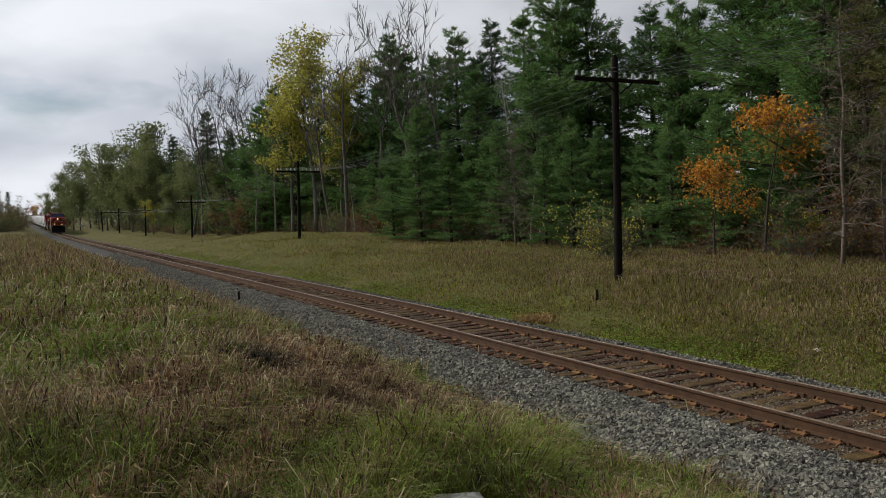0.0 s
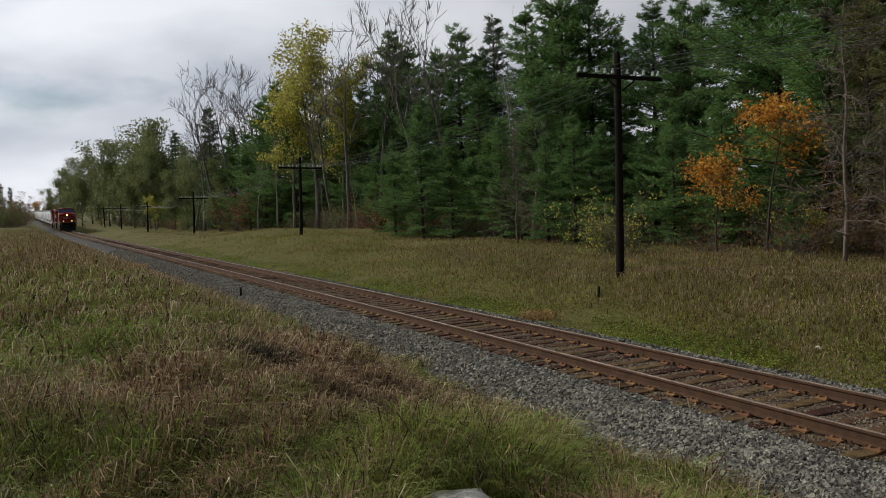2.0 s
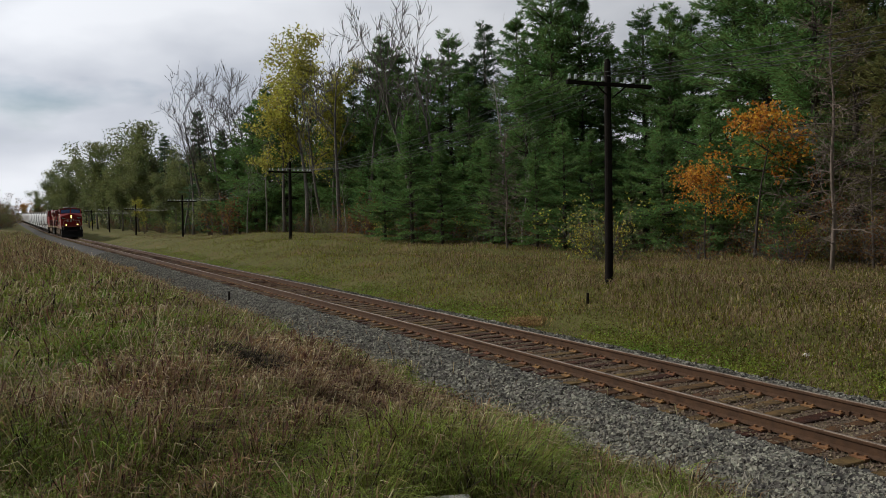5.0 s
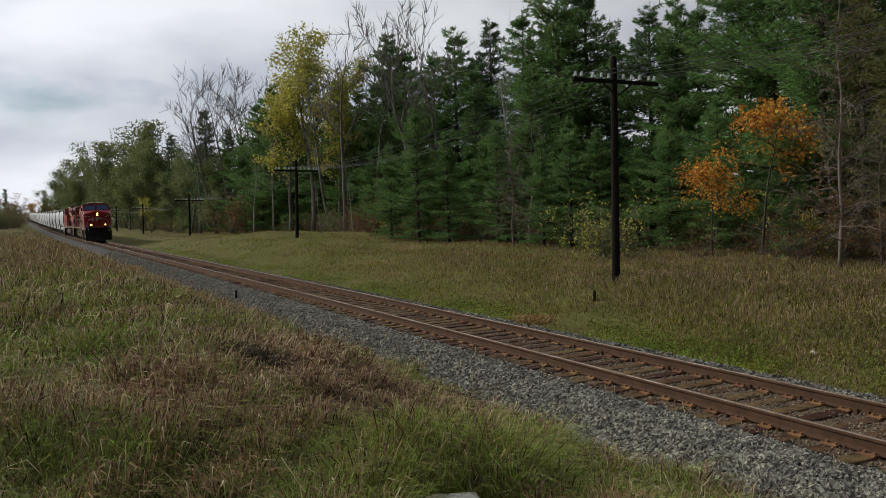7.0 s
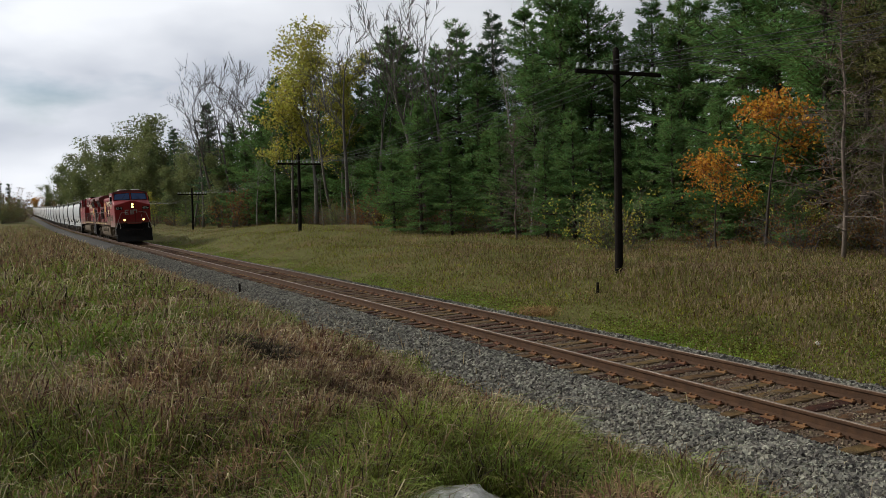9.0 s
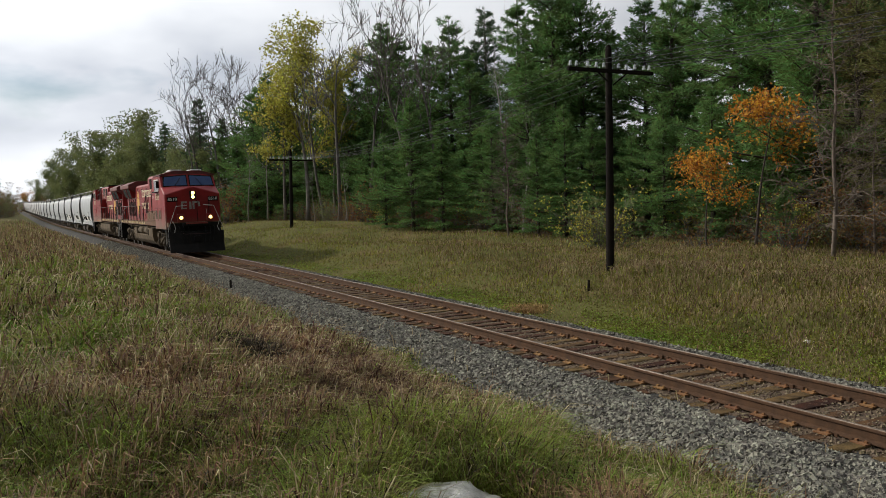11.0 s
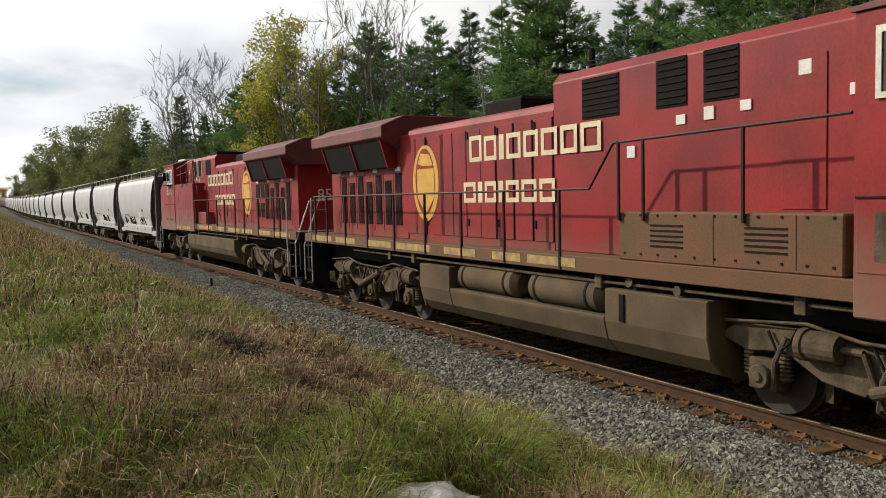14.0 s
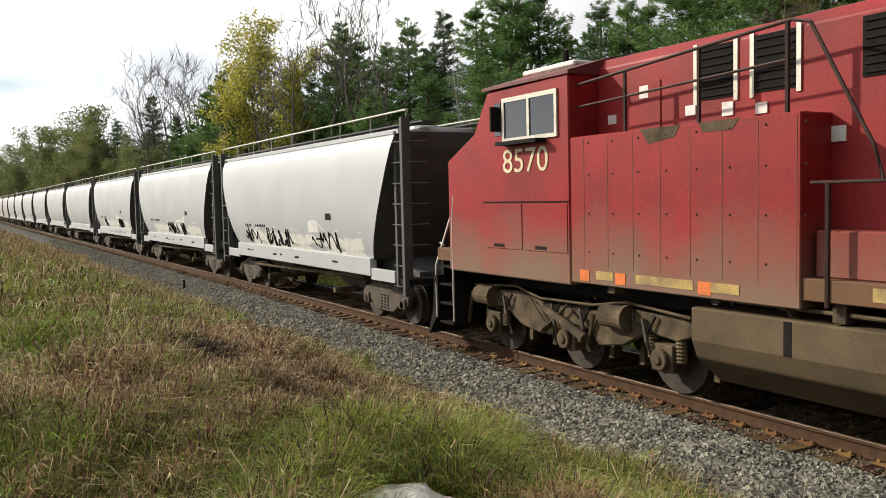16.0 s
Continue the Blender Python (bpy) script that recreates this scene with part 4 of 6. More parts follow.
            posts = [(y, 2.86) for y in (8.6, 10.2, 11.7, 13.2, 14.7, 16.2, 17.6, 18.9, 19.8)]
            railing(L, path, posts, 1.62, s * 1.5, m_railing)
            for y in (7.2, 6.7, 5.0):
                p = Shape()
                p.tube([(s * 1.5, y, 2.4), (s * 1.5, y, 3.52)], 0.028, 6)
                part("handrail_post", p, m_railing, L)
        else:
            pn = Shape()
            pn.box(s * (H - 0.02), 3.55, 1.50, s * 1.53, 7.4, 3.62)
            pan = part("side_housing", pn, m_red, L, "flat riveted red side housing", 0.012)
            for k in range(8):
                sm = Shape()
                sm.box(s * 1.53, 3.85 + 0.5 * k, 1.75, s * 1.533, 3.858 + 0.5 * k, 3.58)
                part("panel_seam", sm, m_sill, pan)
            rv = Shape()
            for k in range(8):
                for z in (1.95, 2.5, 3.05, 3.5):
                    rv.box(s * 1.53, 3.95 + 0.5 * k, z, s * 1.536, 3.975 + 0.5 * k, z + 0.025)
            tagged(part("rivet", rv, m_black, pan), kind="stuff")
            st = Shape()
            for a, b in ((4.1, 4.45), (4.9, 5.9), (6.1, 6.6)):
                st.box(s * 1.53, a, 1.58, s * 1.536, b, 1.70)
            part("sill_stripe", st, m_yellow, pan)
            for a in (3.75, 4.5, 5.98):
                ro = Shape()
                ro.box(s * 1.53, a, 1.54, s * 1.537, a + 0.2, 1.70)
                part("reflector", ro, m_orange, pan, "orange reflector plate")
            sp = Shape()
            sp.prism([(5.0, 3.62), (5.7, 3.62), (5.6, 3.48), (5.15, 3.42)], s * 1.531, s * 1.535)
            sp.prism([(6.0, 3.62), (6.6, 3.62), (6.5, 3.5), (6.05, 3.5)], s * 1.531, s * 1.535)
            part("worn_patch", sp, m_under, pan, "grey patch of worn-off paint")
            path = [(s * 1.42, 3.6, 4.38), (s * 1.42, 7.2, 4.62), (s * 1.45, 7.45, 4.55), (s * 1.5, 8.2, 3.2), (s * 1.5, 8.3, 2.86)]
            r1 = Shape()
            r1.tube(path, 0.022, 7)
            part("upper_handrail", r1, m_railing, L)
            r1 = Shape()
            r1.tube([(s * 1.42, 3.6, 4.06), (s * 1.42, 7.15, 4.2)], 0.018, 7)
            part("upper_handrail", r1, m_railing, L)
            for y in (4.6, 5.9, 7.15):
                p = Shape()
                p.tube([(s * 1.42, y, 3.6), (s * 1.42, y, 4.42 + (y - 4.6) * 0.07)], 0.03, 6)
                part("handrail_post", p, m_railing, L)
            bt = Shape()
            bt.box(s * H, 7.45, 1.84, s * 1.35, 8.9, 2.35)
            part("walkway_box", bt, m_red, L, bevel=0.02)
            railing(L, [(s * 1.5, 19.95, 2.86), (s * 1.5, 7.5, 2.86)], [(y, 2.86) for y in (7.7, 10.0, 11.4, 12.6, 14.1, 15.3, 17.0, 18.7, 19.3)], 1.55, s * 1.5, m_railing)
    # fuel tank and reservoirs
    tk = Shape()
    if tanks:
        for a, b, top in ((5.6, 7.6, 1.40), (7.6, 12.3, 0.98), (12.3, 13.6, 1.40)):
            tk = Shape()
            tk.loft([[(-0.85, y, 0.32), (0.85, y, 0.32), (1.18, y, 0.42), (1.38, y, 0.64), (1.45, y, 0.92), (1.45, y, top), (-1.45, y, top), (-1.45, y, 0.92), (-1.38, y, 0.64), (-1.18, y, 0.42)] for y in (a, b)])
            part("fuel_tank", tk, m_tank, L, "dusty grey-brown fuel tank section", 0.02)
    else:
        tk.loft([[(-0.95, y, 0.36), (0.95, y, 0.36), (1.38, y, 0.72), (1.47, y, 0.95), (1.47, y, 1.36), (-1.47, y, 1.36), (-1.47, y, 0.95), (-1.38, y, 0.72)] for y in (5.8, 13.7)])
        part("fuel_tank", tk, m_tank, L, "dusty grey-brown fuel tank", 0.02)
    if tanks:
        for s in (-1, 1):
            for a, b in ((7.75, 9.7), (10.05, 12.1)):
                rs = Shape()
                rs.tube([(s * 1.18, a, 1.24), (s * 1.18, a + 0.12, 1.24), (s * 1.18, b - 0.12, 1.24), (s * 1.18, b, 1.24)], [0.16, 0.26, 0.26, 0.16], 40)
                rr = part("air_reservoir", rs, m_tank, L, "dusty cylindrical air reservoir", smooth=False)
                for y in (a + 0.3, b - 0.3):
                    bd = Shape()
                    bd.tube([(s * 1.18, y, 1.24), (s * 1.18, y + 0.05, 1.24)], 0.272, 20)
                    part("band", bd, m_black, rr)
    for s in (-1, 1):
        fl = Shape()
        fl.tube([(s * 1.22, 7.1, 1.36), (s * 1.30, 7.1, 1.50), (s * 1.42, 7.1, 1.52)], [0.06, 0.06, 0.075], 12)
        part("fuel_filler", fl, m_under, L, "dusty fuel filler neck")
        gg = Shape()
        gg.box(s * 1.45, 7.15, 0.95, s * 1.475, 7.25, 1.34)
        part("sight_gauge", gg, m_soot, L, "dark upright fuel gauge")
        vl = Shape()
        vl.tube([(s * 1.10, 6.15, 1.38), (s * 1.10, 6.15, 1.48), (s * 1.40, 6.15, 1.48)], [0.05, 0.05, 0.04], 8)
        vl.tube([(s * 1.38, 6.15, 1.48), (s * 1.43, 6.15, 1.48)], 0.07, 12)
        part("drain_valve", vl, m_cartruck, L, "rusty valve with a round wheel")
    loco_truck(L, 2.95, sd)
    loco_truck(L, 16.75, sd)
    return L


def car_truck(parent, y0, spin):
    sh = Shape()
    for s in (-1, 1):
        sh.prism([(y0 - 1.15, 0.62), (y0 - 1.0, 0.74), (y0 - 0.35, 0.86), (y0 + 0.35, 0.86), (y0 + 1.0, 0.74), (y0 + 1.15, 0.62), (y0 + 1.1, 0.44), (y0 + 0.72, 0.42), (y0 + 0.40, 0.24),
                  (y0 - 0.40, 0.24), (y0 - 0.72, 0.42), (y0 - 1.1, 0.44)], s * 0.93, s * 1.06)
        sh.box(s * 0.9, y0 - 1.05, 0.36, s * 1.1, y0 - 0.75, 0.6)
        sh.box(s * 0.9, y0 + 0.75, 0.36, s * 1.1, y0 + 1.05, 0.6)
    sh.box(-1.0, y0 - 0.2, 0.42, 1.0, y0 + 0.2, 0.78)
    tr = part("truck", sh, m_cartruck, parent, "rust-brown cast two-axle truck", 0.02)
    for s in (-1, 1):
        for d in (-0.16, 0, 0.16):
            sp = Shape()
            sp.tube([(s * 1.02, y0 + d, 0.30 + 0.035 * k) for k in range(10)], [0.074 if k % 2 else 0.055 for k in range(10)], 8)
            part("spring", sp, m_wheel, tr)
    for a in (-0.89, 0.89):
        wheelset(tr, y0 + a, 0.455, spin)
    return tr


HOP_LEN = 13.45


def hopper(paint, spin, label):
    """Covered hopper: bulging side sheets whose ends slope in, dark end sheets, ladders, roof walk and trucks."""
    C = thing("hopper_car", label, "hopper car", "freight cars of the train")
    levels = [(4.20, 1.22), (4.10, 1.40), (3.85, 1.49), (3.4, 1.545), (2.9, 1.56), (2.4, 1.545), (1.95, 1.49), (1.6, 1.40), (1.42, 1.33)]
    def ends(z):
        k = max(0.0, (4.05 - z) / 2.75)
        a = 0.42 + 1.35 * k ** 1.4
        return a, HOP_LEN - a
    side = Shape()
    for s in (-1, 1):
        v, f = [], []
        n = 9
        for z, x in levels:
            a, b = ends(z)
            for i in range(n):
                v.append((s * x, a + (b - a) * i / (n - 1), z))
        for k in range(len(levels) - 1):
            for i in range(n - 1):
                f.append((k * n + i, k * n + i + 1, (k + 1) * n + i + 1, (k + 1) * n + i))
        side.add(v, f)
    a, b = ends(4.2)
    side.loft([[(-1.22, y, 4.196), (1.22, y, 4.196), (0.6, y, 4.30), (-0.6, y, 4.30)] for y in (a, b)])
    body = part("body", side, paint, C, "curved side sheets with faint weld seams", smooth=False)
    body.data.shade_smooth()
    for e in (0, 1):
        es = Shape()
        v, f = [], []
        for z, x in levels:
            y = ends(z)[e]
            v += [(-x, y, z), (x, y, z)]
        f = [(2 * k, 2 * k + 1, 2 * k + 3, 2 * k + 2) for k in range(len(levels) - 1)]
        es.add(v, f)
        part("end_sheet", es, m_hend, C, "dark sloping end sheet")
    for s in (-1, 1):
        sl = Shape()
        sl.box(s * 1.26, 1.7, 1.06, s * 1.42, HOP_LEN - 1.7, 1.46)
        sl.box(s * 1.30, 0.55, 0.98, s * 1.40, 1.72, 1.24)
        sl.box(s * 1.30, HOP_LEN - 1.72, 0.98, s * 1.40, HOP_LEN - 0.55, 1.24)
        part("side_sill", sl, paint, C, bevel=0.01)
        tp = Shape()
        tp.box(s * 1.20, 0.3, 4.14, s * 1.36, HOP_LEN - 0.3, 4.24)
        part("top_chord", tp, paint, C, bevel=0.01)
        for e in (0, 1):
            d = 1 if e == 0 else -1
            y0 = 0.0 if e == 0 else HOP_LEN
            ps = Shape()
            ps.box(s * 1.24, y0, 0.75, s * 1.44, y0 + d * 0.12, 4.45)
            ps.box(s * 1.24, y0 + d * 0.42, 0.9, s * 1.38, y0 + d * 0.52, 4.2)
            part("end_post", ps, m_hend, C, "dark end post", 0.01)
            ld = Shape()
            for k in range(8):
                ld.tube([(s * 1.43, y0 + d * 0.05, 0.95 + 0.43 * k), (s * 1.43, y0 + d * 0.5, 0.95 + 0.43 * k)], 0.014, 5)
                ld.tube([(s * 1.3, y0 - d * 0.02, 0.95 + 0.43 * k), (s * 0.85, y0 - d * 0.02, 0.95 + 0.43 * k)], 0.014, 5)
            part("ladder", ld, m_hend, C)
        rw = Shape()
        rw.tube([(s * 1.32, 0.0, 4.60), (s * 1.32, HOP_LEN, 4.60)], 0.02, 6)
        for k in range(9):
            y = 0.03 + (HOP_LEN - 0.06) * k / 8
            rw.tube([(s * 1.32, y, 4.2), (s * 1.32, y, 4.60)], 0.016, 5)
        part("roof_rail", rw, m_steel, C, "pale roof-walk rail")
        bd = Shape()
        bd.box(s * 0.55, 0.1, 4.38, s * 0.9, HOP_LEN - 0.1, 4.41)
        part("roof_walk", bd, m_hend, C, "dark grated roof walk")
    for k in range(6):
        h = Shape()
        h.tube([(0, 1.6 + 2.05 * k, 4.28), (0, 1.6 + 2.05 * k, 4.42)], [0.42, 0.36], 16)
        part("hatch", h, paint, C, "round loading hatch")
    cs = Shape()
    cs.box(-0.2, -0.35, 0.82, 0.2, HOP_LEN + 0.35, 1.15)
    cs.box(-1.35, -0.05, 0.98, 1.35, 0.5, 1.10)
    cs.box(-1.35, HOP_LEN - 0.5, 0.98, 1.35, HOP_LEN + 0.05, 1.10)
    part("centre_sill", cs, m_black, C)
    for e in (0, 1):
        y0 = -0.6 if e == 0 else HOP_LEN + 0.25
        cp = Shape()
        cp.box(-0.13, y0, 0.78, 0.13, y0 + 0.42, 1.0)
        part("coupler", cp, m_black, C, bevel=0.03)
        sl = Shape()
        ya, yb = (0.35, 2.1) if e == 0 else (HOP_LEN - 0.35, HOP_LEN - 2.1)
        sl.loft([[(-0.9, ya, 1.1), (0.9, ya, 1.1), (0.9, ya, 1.2), (-0.9, ya, 1.2)], [(-0.9, yb, 1.1), (0.9, yb, 1.1), (0.9, yb, 1.5), (-0.9, yb, 1.5)]])
        part("end_platform", sl, m_hend, C)
    for y in (4.2, HOP_LEN - 4.2):
        o = Shape()
        o.loft([[(-1.2, y - 1.7, 1.42), (1.2, y - 1.7, 1.42), (1.2, y + 1.7, 1.42), (-1.2, y + 1.7, 1.42)], [(-0.6, y - 0.5, 0.55), (0.6, y - 0.5, 0.55), (0.6, y + 0.5, 0.55), (-0.6, y + 0.5, 0.55)]])
        part("outlet", o, m_hend, C, "tapered discharge outlet")
        pp = Shape()
        pp.tube([(-1.25, y, 0.52), (1.25, y, 0.52)], 0.08, 10)
        part("outlet_pipe", pp, m_under, C)
    br = Shape()
    br.tube([(-1.15, 2.6, 0.95), (-1.15, HOP_LEN - 2.6, 0.80)], 0.045, 8)
    br.tube([(1.15, 2.6, 0.95), (1.15, HOP_LEN - 2.6, 0.80)], 0.045, 8)
    part("brake_rod", br, m_under, C)
    car_truck(C, 1.75, spin)
    car_truck(C, HOP_LEN - 1.75, spin)
    return C


def hopper_marks(C, s, seed):
    """Reporting marks and data panels as plain bars, and scrawled paint along the lower side."""
    r = random.Random(seed)
    def xs(z):
        return s * (float(np.interp(z, [1.42, 1.6, 1.95, 2.4, 2.9, 3.4], [1.33, 1.40, 1.49, 1.545, 1.56, 1.545])) + 0.006)
    bars = Shape()
    for y0, n, z in ((10.6, 4, 2.02), (9.6, 6, 2.02)):
        for k in range(n):
            y = y0 - 0.16 * k
            bars.box(xs(z), y, z, xs(z) + s * 0.004, y - 0.10, z + 0.2)
    for k in range(7):
        y, z = r.uniform(2.9, 10.5), 1.2 + 0.06 * r.random()
        bars.box(s * 1.42, y, z, s * 1.424, y + r.uniform(0.15, 0.4), z + 0.05)
    tagged(part("reporting_mark", bars, m_black, C, "dark stencilled bars"), kind="stuff")
    pn = Shape()
    for y, z, w, h in ((4.3, 1.78, 0.5, 0.16), (3.6, 2.3, 0.35, 0.3), (2.5, 1.1, 0.5, 0.3)):
        pn.box(xs(z), y, z, xs(z) + s * 0.008, y + w, z + h)
    tagged(part("data_panel", pn, m_black, C), kind="stuff")
    band = Shape()
    cols = [2.0 + 0.45 * k for k in range(19)]
    tops = [1.95 + 0.13 * math.sin(1.9 * k + seed) + (0.25 if 4 < k < 8 else 0.0) for k in range(19)]
    v = []
    for y, t in zip(cols, tops):
        for q in range(4):
            z = 1.44 + (t - 1.44) * q / 3
            v.append((xs(z) - s * 0.003, y, z))
    band.add(v, [(4 * k + q, 4 * k + q + 1, 4 * k + q + 5, 4 * k + q + 4) for k in range(18) for q in range(3)])
    tagged(part("repaint_patch", band, m_white, C, "brighter white patch of fresh paint"), kind="stuff")
    sc = Shape()
    for g in range(5 if seed % 3 else 6):
        y, z = r.uniform(3.2, 9.6), 1.75
        pts = []
        for k in range(26):
            y += r.uniform(-0.10, 0.17)
            zz = min(2.15, max(1.5, z + r.uniform(-0.26, 0.26)))
            pts.append((xs(zz) + s * 0.004, y, zz))
        sc.tube(pts, 0.017, 4)
    tagged(part("scrawl", sc, m_black, C, "black spray-painted scrawl"), kind="stuff")


NOSE = 219.57
lead = locomotive("8518", -1, True, True)
second = locomotive("8570", 1, False, False)
TRAIN = [(lead, NOSE, 0.0, 10.3, 0.0), (second, NOSE + 42.3, 180.0, 10.3, 0.0)]
CAR_SPIN = []
NO_SPIN = []
white = hopper(m_hop, CAR_SPIN, "white covered hopper car with black scrawl along its lower side")
first_car_y = NOSE + 42.3 + 1.95
cars = [white]
second_car = hopper(m_hop, CAR_SPIN, "white covered hopper car with dark end posts and scrawled marks")
cars.append(second_car)
grey = hopper(m_hopg, NO_SPIN, "dull grey covered hopper car coupled in the train")
brown = hopper(m_hopb, NO_SPIN, "dark brown freight car far back in the train")
plain = copy_thing(white, Matrix())
tagged(plain, "white covered hopper car coupled in the train")
for k in range(2, 30):
    if k == 2:
        cars.append(plain)
    elif k < 9:
        cars.append(copy_thing(plain, Matrix()))
    elif k == 9:
        cars.append(grey)
    elif k < 21:
        cars.append(copy_thing(grey, Matrix()))
    elif k == 21:
        cars.append(brown)
    else:
        cars.append(copy_thing(brown, Matrix()))
hopper_marks(white, -1, 2)
hopper_marks(second_car, -1, 5)
hopper_marks(plain, -1, 7)
for k, c in enumerate(cars):
    TRAIN.append((c, first_car_y + 14.4 * k, 0.0, 10.0, HOP_LEN))


def motions():
    """The train rolls towards the camera at an even speed; the wheels of its front turn."""
    times = [0.5 * k for k in range(33)]
    for ob, y0, turn, span, length in TRAIN:
        rows = []
        for t in times:
            y = y0 - SPEED * t
            mid = y + (length or 20.6) / 2 * (1 if turn == 0 else -1)
            m = at_track(mid, 0.0, span)
            back = pose(0, -(length or 20.6) / 2 * (1 if turn == 0 else -1), 0)
            rows.append((t, m @ back @ pose(0, 0, 0, 0, 0, turn)))
        walk(ob, rows)
    for group, way in ((SPIN, None), (CAR_SPIN, 1)):
        for k, (w, y, r) in enumerate(group):
            reversed_unit = way is None and k >= len(group) // 2
            step = math.degrees(SPEED / FPS / r) * (-1 if reversed_unit else 1)
            walk(w, [(i / FPS, pose(0, y, r, step * i)) for i in range(481)])

# ================= line-side poles and small fixtures =================
def utility_pole(x, y, lean_x, lean_y, height, wires=10):
    z = float(ground_z(x, y))
    P = thing("utility_pole", "dark creosoted wooden line pole with one crossarm of pale insulators", "utility pole", "poles along the railway",
              pose(x, y, z, lean_x, lean_y, -1.2))
    s = Shape()
    s.tube([(0, 0, -0.5), (0, 0, 0.05), (0.01, 0, height * 0.5), (0, 0, height - 0.12), (0, 0, height)], [0.145, 0.14, 0.125, 0.105, 0.06], 12)
    part("pole", s, m_pole, P, smooth=False)
    a = Shape()
    a.box(-1.72, -0.19, height - 0.92, 1.72, -0.09, height - 0.80)
    arm = part("crossarm", a, m_pole, P, bevel=0.01)
    for sx in (-1, 1):
        b = Shape()
        b.loft([[(sx * 0.04, -0.20, height - 1.34), (sx * 0.04, -0.18, height - 1.34), (sx * 0.04, -0.18, height - 1.29), (sx * 0.04, -0.20, height - 1.29)],
                [(sx * 0.62, -0.20, height - 0.92), (sx * 0.62, -0.18, height - 0.92), (sx * 0.62, -0.18, height - 0.86), (sx * 0.62, -0.20, height - 0.86)]])
        part("brace", b, m_pole, P)
    for o in ARM:
        i = Shape()
        i.tube([(o, -0.14, height - 0.81), (o, -0.14, height - 0.74)], 0.015, 6)
        pin = part("pin", i, m_pole, arm)
        i = Shape()
        i.tube([(o, -0.14, height - 0.75), (o, -0.14, height - 0.70), (o, -0.14, height - 0.68), (o, -0.14, height - 0.62), (o, -0.14, height - 0.59)], [0.055, 0.06, 0.04, 0.048, 0.02], 10)
        part("insulator", i, m_insul, pin, "pale glass insulator")
    return P.matrix_basis.copy(), height


ARM = (-1.62, -1.38, -0.93, -0.60, -0.30, 0.30, 0.62, 0.97, 1.36, 1.58)
poles = [utility_pole(17.40, 21.94, 0.0, 0.9, 7.5), utility_pole(18.42, 62.3, 0.3, 1.6, 6.1), utility_pole(17.1, 103.2, 0, 1.5, 5.2),
         utility_pole(15.85, 139.1, 0, 1.4, 4.9), utility_pole(15.1, 176.0, 0, 0.5, 5.1), utility_pole(14.6, 215.0, 0, -0.5, 5.2), utility_pole(18.0, -18.0, 0, 0.4, 7.4)]
order = [poles[6]] + poles[:6]
for o in ARM[1::2]:
    w = Shape()
    pts = []
    for (ma, ha), (mb, hb) in zip(order[:-1], order[1:]):
        a, b = ma @ Vector((o, -0.14, ha - 0.66)), mb @ Vector((o, -0.14, hb - 0.66))
        for k in range(10):
            t = k / 10
            p = a.lerp(b, t)
            p.z -= 0.75 * 4 * t * (1 - t)
            pts.append(p)
    w.tube(pts, 0.009, 4)
    single("line_wire", w, m_wire, "thin dark telegraph wire sagging between the poles", "wire", "wires on the poles")

sg = thing("track_sign", "white board sign on a post beside the track", "sign", "", pose(11.2, 235.0, float(ground_z(11.2, 235.0))))
s = Shape()
s.box(-0.05, -0.05, -0.2, 0.05, 0.05, 1.5)
part("post", s, m_pole, sg)
s = Shape()
s.box(-0.7, -0.08, 1.35, 0.7, -0.05, 1.75)
part("board", s, m_white, sg, bevel=0.01)
sg = thing("relay_box", "small pale relay box on a post near the track", "relay box", "", pose(19.6, 235.0, float(ground_z(19.6, 235.0))))
s = Shape()
s.box(-0.4, -0.3, 0.3, 0.4, 0.3, 1.9)
s.box(-0.45, -0.35, 1.9, 0.45, 0.35, 2.0)
part("box", s, m_white, sg, bevel=0.02)
s = Shape()
s.tube([(0, 0, -0.2), (0, 0, 0.32)], 0.08, 8)
s.tube([(0.25, 0, 2.0), (0.25, 0, 3.3)], 0.06, 8)
s.box(0.1, -0.1, 2.9, 0.4, 0.1, 3.4)
part("mast", s, m_white, sg)
for px, py, ph in ((14.0, 205.0, 2.4), (15.4, 20.5, 0.35), (6.7, 31.0, 0.55)):
    s = Shape()
    z = float(ground_z(px, py))
    s.tube([(px, py, z - 0.2), (px + 0.02, py, z + ph)], [0.09 if ph > 1 else 0.05, 0.08 if ph > 1 else 0.04], 8)
    single("marker_post", s, m_pole, "short dark wooden post in the grass", "post", "posts beside the track")


def boulder(x, y, r, seed, label, squash=0.5):
    bm = bmesh.new()
    bmesh.ops.create_icosphere(bm, subdivisions=4, radius=r)
    for v in bm.verts:
        d = v.co.normalized()
        v.co *= 1 + 0.36 * noise.noise(d * 2.1 + Vector((seed, 0, 0))) + 0.09 * noise.noise(d * 5 + Vector((0, seed, 0))) + 0.03 * noise.noise(d * 13)
        v.co.z *= squash
        v.co.x *= 1.4
    me = bpy.data.meshes.new("boulder")
    bm.to_mesh(me)
    bm.free()
    me.shade_smooth()
    me.materials.append(m_rock)
    ob = tagged(new("boulder", me), label, "stone")
    ob.matrix_basis = pose(x, y, float(ground_z(x, y)) + 0.15 * r, 4, 6, 20)


boulder(2.01, 4.02, 0.25, 3.0, "pale grey fieldstone lying in the grass")
boulder(14.3, 11.6, 0.09, 5.0, "small pale stone at the ballast edge")
boulder(11.9, 20.2, 0.07, 8.0, "small pale stone at the ballast edge")

